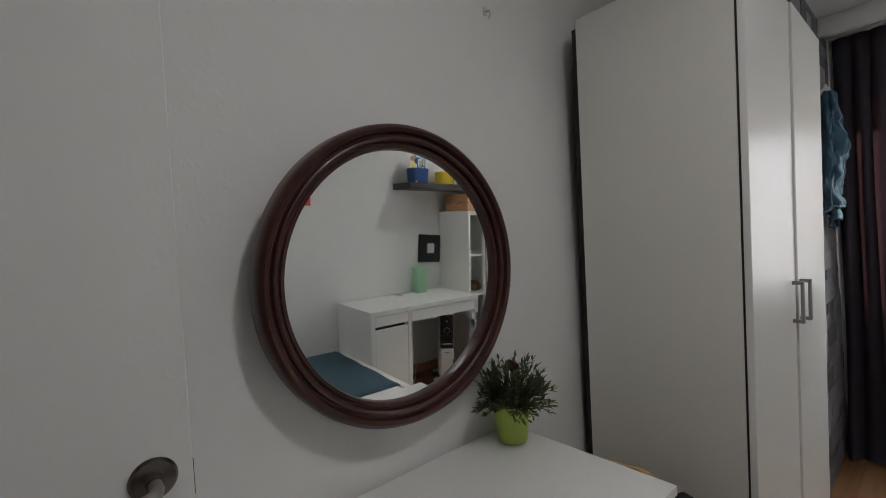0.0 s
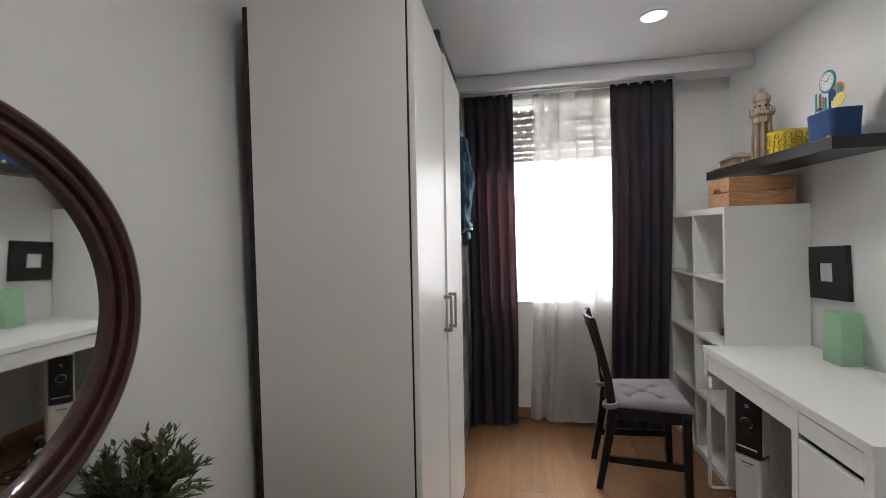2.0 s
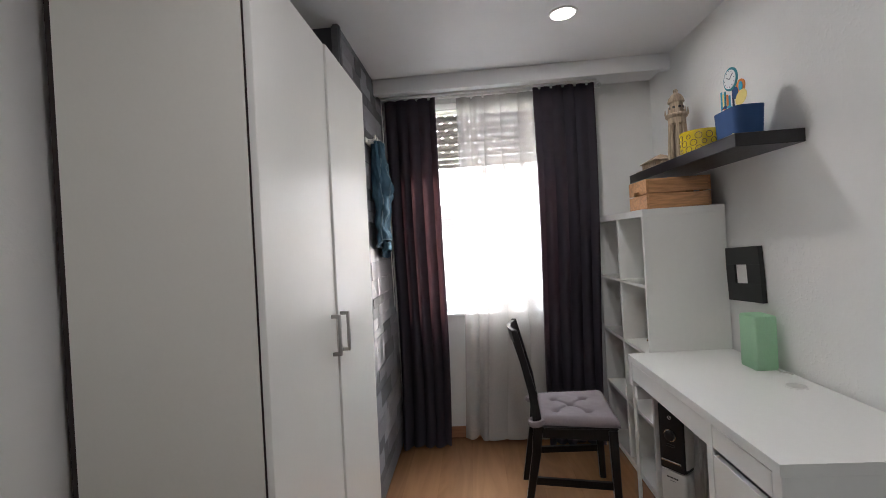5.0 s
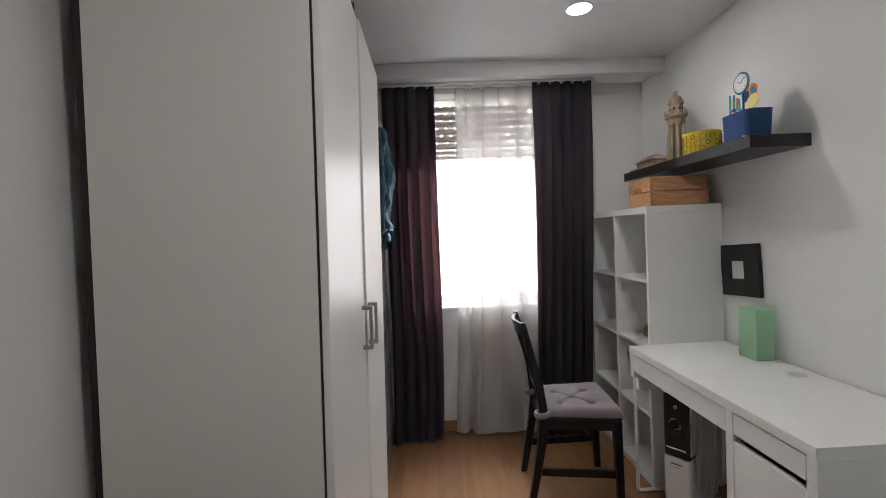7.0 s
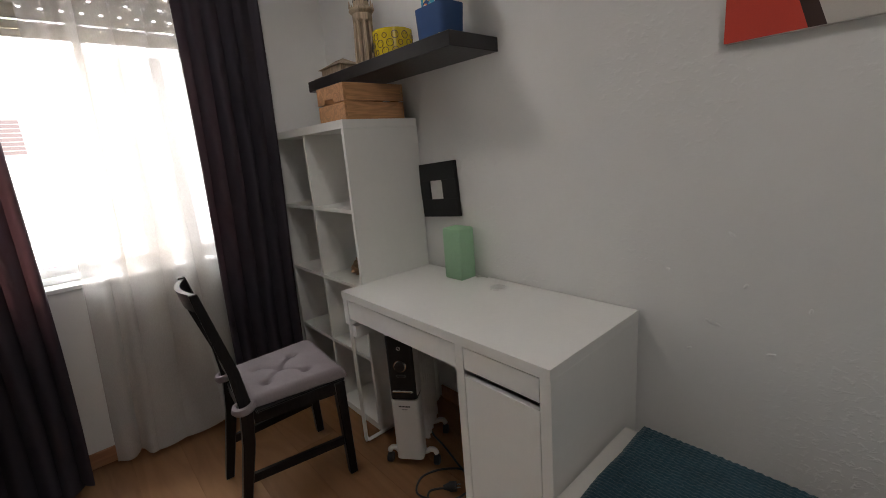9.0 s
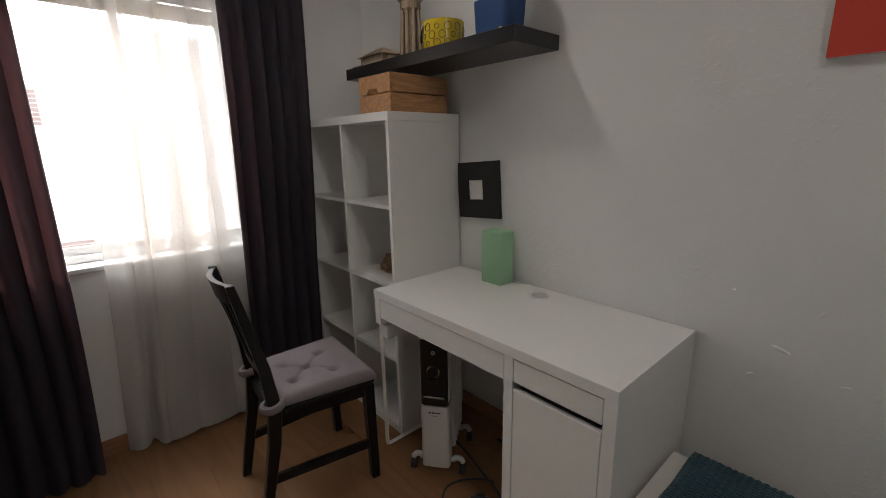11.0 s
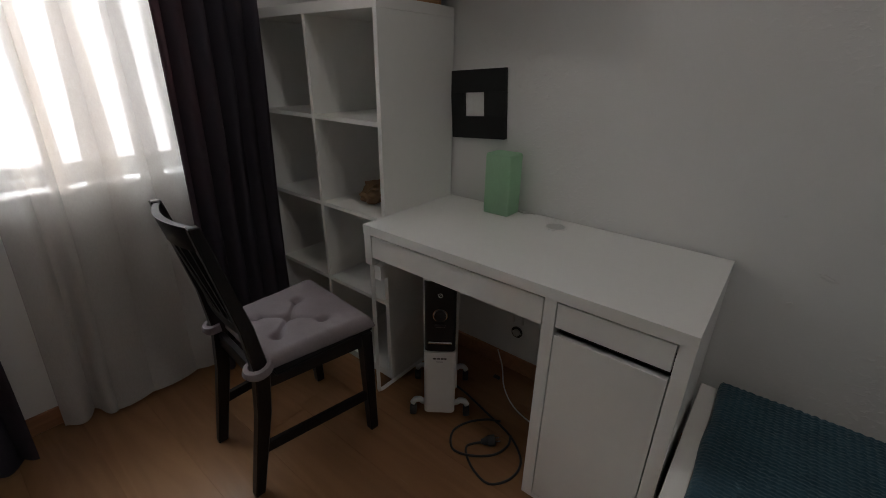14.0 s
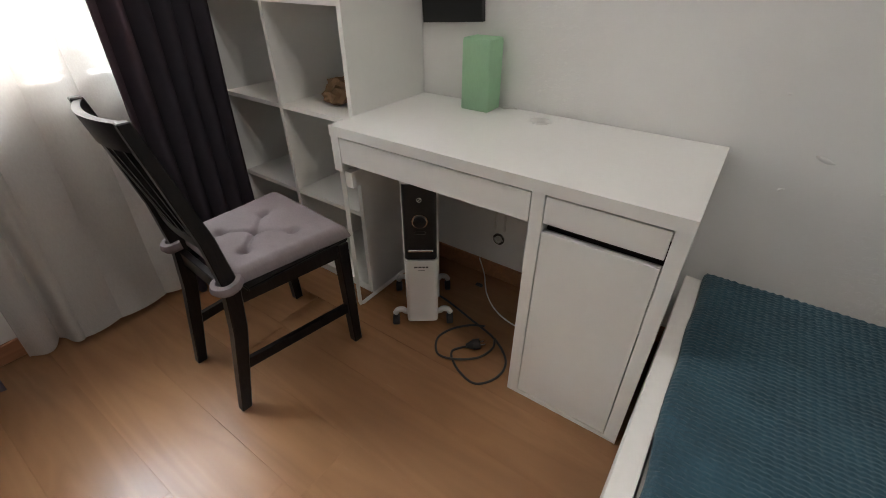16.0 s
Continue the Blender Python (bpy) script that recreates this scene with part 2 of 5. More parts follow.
PALEDENIM = cloth("faded_denim_seam", (0.17, 0.25, 0.30), (0.1, 0.15, 0.2), 0.02)
DENIM = cloth("blue_denim", (0.055, 0.115, 0.165), (0.1, 0.15, 0.2), 0.04)
BLANKET = mat("teal_plush", (0.030, 0.076, 0.102), rough=0.95, vary=0.35, scale=9, grain=160, bump=1.0, dist=0.006, spec=0.1)
BLANKET.node_tree.nodes["Principled BSDF"].inputs["Sheen Weight"].default_value = 0.3
LINEN = mat("white_bed_linen", (0.78, 0.77, 0.74), rough=0.85, vary=0.03, grain=200, bump=0.15)
PINKEDGE = mat("cream_bed_panel", (0.76, 0.74, 0.70), rough=0.45, vary=0.03)
GREENGLASS = cloth("frosted_green_glass", (0.52, 0.74, 0.55), (0.60, 0.86, 0.64), 0.5)
LIME = mat("lime_enamel", (0.42, 0.56, 0.09), rough=0.4, vary=0.04)
LEAF = mat("plant_leaf", (0.080, 0.100, 0.036), rough=0.55, vary=0.2, island=True)
SOIL = mat("dark_soil", (0.03, 0.02, 0.015), rough=0.95, vary=0.3, bump=0.8, dist=0.006)
BROWNBULB = mat("dry_brown_pod", (0.055, 0.022, 0.015), rough=0.8, vary=0.3, bump=0.8, dist=0.004)
YELLOW = mat("yellow_glaze", (0.70, 0.52, 0.03), rough=0.22, vary=0.08, coat=0.4)
DKYELLOW = mat("yellow_print_line", (0.10, 0.065, 0.008), rough=0.35)
BLUECARD = mat("blue_card", (0.012, 0.060, 0.19), rough=0.6, vary=0.05)
CYAN = mat("cyan_card", (0.03, 0.33, 0.50), rough=0.6)
TEAL = mat("teal_card", (0.03, 0.24, 0.30), rough=0.6)
PALE = mat("white_card", (0.78, 0.80, 0.80), rough=0.6)
ORANGE = mat("orange_card", (0.75, 0.23, 0.04), rough=0.6)
PALEYELLOW = mat("pale_yellow_card", (0.80, 0.66, 0.22), rough=0.6)
NAVY = mat("navy_card", (0.01, 0.02, 0.08), rough=0.6)
PICBLACK = mat("black_frame_lacquer", (0.010, 0.010, 0.010), rough=0.45, vary=0.1)
PICWHITE = mat("frame_mirror_insert", (0.72, 0.71, 0.68), rough=0.3)
RED = mat("red_canvas_paint", (0.62, 0.055, 0.03), rough=0.55, vary=0.08, scale=4, grain=500, bump=0.2, dist=0.0008)
DARKRED = mat("dark_brown_canvas_paint", (0.045, 0.02, 0.016), rough=0.6, grain=500, bump=0.2, dist=0.0008)
CANVAS = mat("pale_grey_canvas_paint", (0.58, 0.55, 0.50), rough=0.6, grain=500, bump=0.3, dist=0.0008)
CANVASEDGE = mat("raw_canvas_edge", (0.60, 0.57, 0.53), rough=0.8)
STONE = mat("slate_print_paper", (0.20, 0.20, 0.215), rough=0.75, vary=0.2, scale=9, grain=50, bump=0.4, dist=0.002, objvar=0.55, stretch=(0.4, 1, 2))
STONEGAP = mat("slate_print_ground", (0.05, 0.05, 0.055), rough=0.85, vary=0.2)
SHUTTER = mat("cream_shutter_slat", (0.74, 0.69, 0.60), rough=0.5, vary=0.04)
ALU = mat("white_lacquered_aluminium", (0.75, 0.75, 0.74), rough=0.35)
RAILWHITE = mat("white_curtain_rail", (0.70, 0.69, 0.66), rough=0.4)
PAPERBAG = mat("brown_paper", (0.26, 0.16, 0.085), rough=0.85, vary=0.15, bump=0.4)
WHITECABLE = mat("white_cable", (0.70, 0.69, 0.66), rough=0.5)
# dark colour for shade in holes, and for the heater's printed badge
SOCKETDARK = mat("hole_shade_and_print", (0.05, 0.045, 0.04), rough=0.6)
PARCHMENT = mat("pale_label", (0.22, 0.22, 0.22), rough=0.6)
BLACKBAG = mat("black_bag_cloth", (0.015, 0.014, 0.015), rough=0.8, bump=0.3)
MIRROR = mat("silvered_mirror", (0.90, 0.92, 0.91), rough=0.02, metal=1.0, vary=0.0, bump=0, rvary=0.0)
GLASS = bpy.data.materials.new("window_glass")
GLASS.use_nodes = True
gb = GLASS.node_tree.nodes["Principled BSDF"]
gb.inputs["Transmission Weight"].default_value, gb.inputs["Roughness"].default_value, gb.inputs["IOR"].default_value = 1.0, 0.0, 1.1
# daylight outside put in as emission: backdrop, added slab, box cases, louvres
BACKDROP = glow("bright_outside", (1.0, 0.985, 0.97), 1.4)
CASE_GLOW = glow("box_case_glow", (0.95, 0.93, 0.9), 0.30)
LOUVRE_GLOW = glow("louvre_slat_glow", (0.62, 0.50, 0.49), 0.12)
LAMPGLOW = glow("lamp_diffuser", (1.0, 0.97, 0.92), 5)

# ---- helpers for building ----
ORIGIN = {}


def mesh_of(name, bm, material, smooth=None):
    me = bpy.data.meshes.new(name)
    bmesh.ops.recalc_face_normals(bm, faces=bm.faces)
    if smooth is not None:
        for f in bm.faces:
            f.smooth = True
        for e in bm.edges:
            if len(e.link_faces) == 2 and e.calc_face_angle() > radians(smooth):
                e.smooth = False
    bm.to_mesh(me)
    bm.free()
    if material:
        me.materials.append(material)
    return me


def thing(name, at, label, category, group="", kind="", rz=0.0, world_coords=True):
    """An Empty at a thing's base; its parts are given in world metres, or about the base where world_coords is off."""
    ob = new(name)
    ob.empty_display_size = 0.05
    ob.location, ob.rotation_euler = at, (0, 0, radians(rz))
    ORIGIN[ob] = Vector(at) if world_coords else Vector((0, 0, 0))
    return tagged(ob, label, category, group, kind)


def part(name, bm, material, parent, label="", smooth=None):
    o = ORIGIN[parent]
    if o.length:
        bmesh.ops.translate(bm, verts=bm.verts, vec=-o)
    ob = new(name, mesh_of(name, bm, material, smooth))
    ob.parent = parent
    ORIGIN[ob] = o
    return tagged(ob, label)


def single(name, bm, material, label, category="", group="", kind="", smooth=None, base=None):
    """A thing or piece of the setting that is one mesh."""
    o = Vector(base) if base else Vector((0, 0, 0))
    if o.length:
        bmesh.ops.translate(bm, verts=bm.verts, vec=-o)
    ob = new(name, mesh_of(name, bm, material, smooth))
    ob.location = o
    ORIGIN[ob] = o
    return tagged(ob, label, category, group, kind)


def box(x0, x1, y0, y1, z0, z1, bevel=0.0, seg=1, bm=None):
    own = bmesh.new()
    vs = bmesh.ops.create_cube(own, size=1.0)["verts"]
    for v in vs:
        v.co = Vector(((x0 + x1) / 2 + v.co.x * (x1 - x0), (y0 + y1) / 2 + v.co.y * (y1 - y0), (z0 + z1) / 2 + v.co.z * (z1 - z0)))
    if bevel:
        bmesh.ops.bevel(own, geom=own.edges[:], offset=bevel, segments=seg, affect="EDGES", clamp_overlap=True)
    return join(bm, own)


def join(bm, own):
    if bm is None:
        return own
    me = bpy.data.meshes.new("tmp")
    own.to_mesh(me)
    own.free()
    bm.from_mesh(me)
    bpy.data.meshes.remove(me)
    return bm


def lathe(profile, seg=32, at=(0, 0, 0), bm=None, m=None):
    """Turns a profile of (radius, height) about z."""
    own = bmesh.new()
    rings = []
    for r, z in profile:
        if r < 1e-6:
            rings.append([own.verts.new((0, 0, z))])
        else:
            rings.append([own.verts.new((r * math.cos(2 * math.pi * i / seg), r * math.sin(2 * math.pi * i / seg), z)) for i in range(seg)])
    for a, b in zip(rings, rings[1:]):
        for i in range(seg):
            j = (i + 1) % seg
            if len(a) == 1 and len(b) == 1:
                continue
            if len(a) == 1:
                own.faces.new((a[0], b[i], b[j]))
            elif len(b) == 1:
                own.faces.new((a[i], a[j], b[0]))
            else:
                own.faces.new((a[i], a[j], b[j], b[i]))
    if m is not None:
        bmesh.ops.transform(own, matrix=m, verts=own.verts)
    bmesh.ops.translate(own, verts=own.verts, vec=at)
    return join(bm, own)


def rod(a, b, r, seg=12, r2=None, bm=None):
    a, b = Vector(a), Vector(b)
    d = b - a
    m = Matrix.Translation(a) @ d.to_track_quat("Z", "Y").to_matrix().to_4x4()
    r2 = r if r2 is None else r2
    return lathe([(0, 0), (r, 0), (r2, d.length), (0, d.length)], seg, bm=bm, m=m)


def smooth_path(pts, n=6):
    """Catmull-Rom points through pts."""
    p = [Vector(q) for q in pts]
    p = [2 * p[0] - p[1]] + p + [2 * p[-1] - p[-2]]
    out = []
    for i in range(1, len(p) - 2):
        for k in range(n):
            t = k / n
            out.append(0.5 * (2 * p[i] + (p[i + 1] - p[i - 1]) * t + (2 * p[i - 1] - 5 * p[i] + 4 * p[i + 1] - p[i + 2]) * t * t
                              + (3 * p[i] - p[i - 1] - 3 * p[i + 1] + p[i + 2]) * t ** 3))
    out.append(p[-2])
    return out


def tube(pts, r, seg=8, bm=None):
    own = bmesh.new()
    pts = [Vector(p) for p in pts]
    up, rings = Vector((0, 0, 1)), []
    for i, p in enumerate(pts):
        d = (pts[min(i + 1, len(pts) - 1)] - pts[max(i - 1, 0)]).normalized()
        if abs(d.dot(up)) > 0.95:
            up = Vector((1, 0, 0)) if abs(d.x) < 0.9 else Vector((0, 1, 0))
        s = d.cross(up).normalized()
        u = s.cross(d)
        up = u
        rings.append([own.verts.new(p + r * (math.cos(2 * math.pi * k / seg) * s + math.sin(2 * math.pi * k / seg) * u)) for k in range(seg)])
    for a, b in zip(rings, rings[1:]):
        for k in range(seg):
            own.faces.new((a[k], a[(k + 1) % seg], b[(k + 1) % seg], b[k]))
    own.faces.new(rings[0])
    own.faces.new(rings[-1][::-1])
    return join(bm, own)


def beam(sections, bm=None, bevel=0.003):
    """A bar through (centre, half width x, half width y) sections."""
    own = bmesh.new()
    rings = []
    for (x, y, z), hx, hy in sections:
        rings.append([own.verts.new((x + sx * hx, y + sy * hy, z)) for sx, sy in ((-1, -1), (1, -1), (1, 1), (-1, 1))])
    for a, b in zip(rings, rings[1:]):
        for k in range(4):
            own.faces.new((a[k], a[(k + 1) % 4], b[(k + 1) % 4], b[k]))
    own.faces.new(rings[0])
    own.faces.new(rings[-1][::-1])
    if bevel:
        bmesh.ops.bevel(own, geom=own.edges[:], offset=bevel, segments=1, affect="EDGES", clamp_overlap=True)
    return join(bm, own)


def extrude_shape(pts, depth, m=None, bm=None):
    """A flat outline of (x, y) given thickness along z."""
    own = bmesh.new()
    a = [own.verts.new((x, y, 0)) for x, y in pts]
    b = [own.verts.new((x, y, depth)) for x, y in pts]
    own.faces.new(a[::-1])
    own.faces.new(b)
    for i in range(len(pts)):
        j = (i + 1) % len(pts)
        own.faces.new((a[i], a[j], b[j], b[i]))
    if m is not None:
        bmesh.ops.transform(own, matrix=m, verts=own.verts)
    return join(bm, own)


def sheet(fn, nu, nv, thick=0.0):
    """A surface fn(u, v) with u, v from 0 to 1, given thickness."""
    bm = bmesh.new()
    P = [[fn(i / nu, j / nv) for j in range(nv + 1)] for i in range(nu + 1)]
    vs = [[bm.verts.new(p) for p in col] for col in P]
    for i in range(nu):
        for j in range(nv):
            bm.faces.new((vs[i][j], vs[i + 1][j], vs[i + 1][j + 1], vs[i][j + 1]))
    if thick:
        ws = []
        for i in range(nu + 1):
            col = []
            for j in range(nv + 1):
                du = P[min(i + 1, nu)][j] - P[max(i - 1, 0)][j]
                dv = P[i][min(j + 1, nv)] - P[i][max(j - 1, 0)]
                n = du.cross(dv)
                n = n.normalized() if n.length > 1e-9 else Vector((0, 0, 0))
                col.append(bm.verts.new(P[i][j] - n * thick))
            ws.append(col)
        for i in range(nu):
            for j in range(nv):
                bm.faces.new((ws[i][j], ws[i][j + 1], ws[i + 1][j + 1], ws[i + 1][j]))
        for i in range(nu):
            for j in (0, nv):
                bm.faces.new((vs[i][j], vs[i + 1][j], ws[i + 1][j], ws[i][j]))
        for j in range(nv):
            for i in (0, nu):
                bm.faces.new((vs[i][j], vs[i][j + 1], ws[i][j + 1], ws[i][j]))
    return bm


# ---- the large structure ----
XW, XB = 0.79, -3.25          # window wall, back wall
YL, YP, H = 2.285, 1.80, 2.40  # left wall, papered pier, ceiling
WY0, WY1, WZ0, WZ1 = 0.68, 1.58, 0.84, 2.31
T = 0.16


def structure(name, bm, material, label, smooth=None):
    return single(name, bm, material, label, kind="structure", smooth=smooth)


floor = structure("floor", box(XB - 1.6, XW + T, -T, YL + T, -0.1, -0.009), STONEGAP, "oak laminate floor in long planks")
structure("ceiling", box(XB - 1.6, XW + T, -T, YL + T, H, H + 0.12), CEIL, "white painted ceiling")
structure("wall_south", box(XB - 1.6, XW + T, -T, 0, -0.02, H), WALL, "white wall of lumpy painted plaster")
structure("wall_north", box(XB - 1.6, -0.18, YL, YL + T, -0.02, H), SMOOTHWALL, "white painted plaster wall")
structure("pier", box(-0.18, XW + T, YP + 0.004, YL + T, -0.02, H), STONEGAP, "pier covered in grey slate print paper")
ww = box(XW, XW + T, 0, WY0, -0.02, H)
box(XW, XW + T, WY1, YP + 0.004, -0.02, H, bm=ww)
box(XW, XW + T, WY0, WY1, -0.02, WZ0, bm=ww)
box(XW, XW + T, WY0, WY1, WZ1, H, bm=ww)
structure("wall_east", ww, WALL, "white window wall of rough painted plaster")
wb = box(XB - 0.1, XB, 0, 1.42, -0.02, H)
box(XB - 0.1, XB, 2.17, YL, -0.02, H, bm=wb)
box(XB - 0.1, XB, 1.42, 2.17, 2.03, H, bm=wb)
structure("wall_west", wb, WALL, "white wall with the open doorway")
structure("wall_hall", box(XB - 1.7, XB - 1.6, -T, YL + T, -0.02, H), WALL, "plain white hall wall beyond the doorway")
bmb = box(0.49, 0.535, 0, YP, 2.305, H, 0.003)
box(0.535, XW, 0, YP, 2.345, H, bm=bmb)
structure("beam", bmb, CEIL, "white boxed beam above the curtain rail")
sk = box(XW - 0.012, XW, 0.76, YP, 0.0, 0.075, 0.003)
structure("baseboard_east", sk, SKIRTWOOD, "oak skirting board under the window")
structure("baseboard_south", box(XB, -0.01, 0, 0.012, 0.0, 0.075, 0.003), SKIRTWOOD, "oak skirting board behind the desk")
structure("baseboard_north", box(XB, -1.25, YL - 0.012, YL, 0.0, 0.075, 0.003), SKIRTWOOD, "oak skirting board")

# chips and blisters of old paint on the plaster beside the desk
south = bpy.data.objects["wall_south"]
for bx_, bz_, bw, bh, turn in ((-1.258, 0.756, 0.022, 0.006, -18), (-1.20, 0.66, 0.008, 0.004, 30), (-1.33, 0.88, 0.009, 0.004, 60), (-1.40, 0.70, 0.011, 0.004, 15),
                               (-1.13, 0.90, 0.006, 0.003, 0), (-1.47, 0.84, 0.008, 0.004, 80), (-1.29, 1.02, 0.010, 0.004, -40)):
    bl = bmesh.new()
    bmesh.ops.create_icosphere(bl, subdivisions=2, radius=1.0)
    for v in bl.verts:
        n_ = 1 + 0.35 * noise.noise(v.co * 1.7 + Vector((bx_ * 50, 0, bz_ * 50)))
        v.co = Vector((v.co.x * bw * n_, v.co.y * 0.0028, v.co.z * bh * n_))
    bmesh.ops.transform(bl, matrix=pose(bx_, 0.0, bz_, 0, turn, 0), verts=bl.verts)
    ob = new("paint_blister", mesh_of("paint_blister", bl, WALL, 180))
    ob.parent = south

# window: sill, frame, sashes, panes, shutter
win = thing("window_1", (XW + 0.08, (WY0 + WY1) / 2, WZ0), "white aluminium sliding window with its shutter half down", "window", kind="structure")
part("window_sill", box(XW - 0.02, XW + T + 0.03, WY0, WY1, WZ0, WZ0 + 0.022, 0.004), ALU, win)
fr = box(XW + 0.085, XW + 0.15, WY0, WY0 + 0.03, WZ0 + 0.024, WZ1)
box(XW + 0.085, XW + 0.15, WY1 - 0.03, WY1, WZ0 + 0.024, WZ1, bm=fr)
box(XW + 0.085, XW + 0.15, WY0 + 0.03, WY1 - 0.03, WZ0 + 0.024, WZ0 + 0.05, bm=fr)
part("window_frame", fr, ALU, win)
for y0, y1, x in ((WY0 + 0.03, 1.14, XW + 0.10), (1.11, WY1 - 0.03, XW + 0.125)):
    s = box(x, x + 0.02, y0, y0 + 0.03, WZ0 + 0.05, WZ1)
    box(x, x + 0.02, y1 - 0.03, y1, WZ0 + 0.05, WZ1, bm=s)
    box(x, x + 0.02, y0 + 0.03, y1 - 0.03, WZ0 + 0.05, WZ0 + 0.085, bm=s)
    sash = part("sash", s, ALU, win)
    pane = part("pane", box(x + 0.008, x + 0.012, y0 + 0.03, y1 - 0.03, WZ0 + 0.085, WZ1), GLASS, sash)
    pane.visible_shadow = False

shutter = thing("roller_shutter", (XW + T + 0.02, 1.08, 1.88), "cream slatted roller shutter lowered a third of the way", "shutter")
PITCH = 0.052
slat_mesh = None
part("solid_slat", box(XW + T + 0.012, XW + T + 0.022, WY0 + 0.005, WY1 - 0.005, 1.926, 1.962, 0.002), SHUTTER, shutter)
for k in range(7):
    z = 1.964 + k * PITCH
    if slat_mesh is None:
        prof = [(0.0, 0.0), (0.005, 0.010), (0.007, 0.020), (0.005, 0.034), (0.0, 0.0465), (0.005, 0.0465), (0.010, 0.020), (0.005, 0.0)]
        s = extrude_shape(prof, WY1 - WY0 - 0.02, Matrix(((1, 0, 0, 0), (0, 0, 1, 0), (0, 1, 0, 0), (0, 0, 0, 1))))
        y = 0.0
        while y < WY1 - WY0 - 0.07:
            box(0.001, 0.004, y, y + 0.054, 0.0465, PITCH, bm=s)
            y += 0.068
        slat_mesh = mesh_of("slat", s, SHUTTER)
    ob = new("slat", slat_mesh)
    ob.parent = shutter
    ob.location = Vector((XW + T + 0.012, WY0 + 0.01 + (0.034 if k % 2 else 0.0) - 0.017, z)) - shutter.location
part("bottom_bar", box(XW + T + 0.008, XW + T + 0.026, WY0 + 0.005, WY1 - 0.005, 1.893, 1.924, 0.003), SHUTTER, shutter)

# outside: glowing backdrop and added slab; louvred boxes, their daylight given as glow
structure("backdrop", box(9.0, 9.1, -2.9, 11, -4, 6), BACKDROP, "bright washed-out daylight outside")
structure("facade_glow_slab", box(3.25, 3.5, 1.15, 4.5, -4, 3.2), BACKDROP, "pale self-glowing slab added outside to carry the louvred boxes")
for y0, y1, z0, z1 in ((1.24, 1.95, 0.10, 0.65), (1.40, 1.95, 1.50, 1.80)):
    lb = thing("louvred_box", (3.1, (y0 + y1) / 2, z0), "pale louvred box fixed to the opposite slab, glowing faintly", "air conditioner", "boxes outside")
    part("case", box(3.05, 3.252, y0, y1, z0, z1, 0.01), CASE_GLOW, lb)
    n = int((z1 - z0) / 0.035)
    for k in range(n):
        part("louvre", box(3.03, 3.05, y0 + 0.02, y1 - 0.02, z0 + 0.02 + k * (z1 - z0 - 0.04) / n, z0 + 0.02 + (k + 0.72) * (z1 - z0 - 0.04) / n), LOUVRE_GLOW, lb)


# ---- curtains ----
def curtain_fn(x, ytop, ybot, ztop, zbot, folds, amp, seed, flare=0.6, bunch=0.0, overlap=0.30, flat=0.0):
    def fn(u, v):
        gather = 1.0 if not flat else min(1.0, max(0.0, (u - flat) / 0.2)) * (0.8 + 0.9 * noise.noise(Vector((u * 4.3, v * 0.5, seed * 5.0)))) + 0.12
        z = ztop + (zbot - ztop) * v
        (a, b), (c, d) = ytop, ybot
        wob = 0.55 * noise.noise(Vector((u * 3.1, v * 0.9, seed * 3.1))) + 0.25 * noise.noise(Vector((u * 8.0, v * 1.8, seed)))
        ph = 2 * math.pi * folds * u + seed + 2.2 * wob * min(1.0, 0.15 + v * 1.2)
        big = 0.75 + 0.7 * noise.noise(Vector((u * folds * 0.8, seed * 2.0, v * 0.8)))
        grow = 0.35 + 0.65 * min(1.0, v * 2.2) + flare * v * v
        off = amp * grow * big * (math.sin(ph) + 0.30 * math.sin(2 * ph + 1.1 + 2 * wob))
        m = v ** 1.3
        uu = u + bunch * math.sin(2 * math.pi * u + seed) * (0.4 + 0.6 * v) + overlap * gather / folds * math.sin(ph + 1.3) * (0.45 + 0.55 * v)
        uu = min(1.0 + 0.01 * u, max(-0.01 * (1 - u), uu))
        y = (a + (c - a) * m) * (1 - uu) + (b + (d - b) * m) * uu
        y += 0.012 * v * math.sin(v * 5 + seed)
        lift = 0.035 * v ** 10 * noise.noise(Vector((u * 7, seed, 2.0)))
        return Vector((x + off - 0.03 * v ** 14, y, z + max(lift, -zbot + 0.004)))
    return fn


def curtain(name, mat_, label, x, ytop, ybot, ztop, zbot, folds, amp, seed, nu=170, nv=80, thick=0.0012, bunch=0.0, hem=0.03, overlap=0.30, flat=0.0, group="window curtains"):
    th = thing(name, (x, (ybot[0] + ybot[1]) / 2, zbot), label, "curtain", group)
    fn = curtain_fn(x, ytop, ybot, ztop, zbot, folds, amp, seed, bunch=bunch, overlap=overlap, flat=flat)
    part("cloth", sheet(fn, nu, nv, thick), mat_, th, smooth=180)
    shift = Vector((-0.004, 0, 0))
    part("hem", sheet(lambda u, v: fn(u, 1 - hem + hem * v) + shift, nu, 4), mat_, th, "doubled hem", smooth=180)
    part("header", sheet(lambda u, v: fn(u, 0.022 * v) + shift, nu, 3), mat_, th, smooth=180)
    n = max(4, int(abs(ytop[1] - ytop[0]) / 0.075))
    for k in range(n):
        y = ytop[0] + (ytop[1] - ytop[0]) * (k + 0.5) / n
        g = box(x - 0.004, x + 0.004, y - 0.009, y + 0.009, ztop - 0.012, ztop + 0.012, 0.003)
        part("glider", g, RAILWHITE, th, "white plastic curtain glider")
    return th


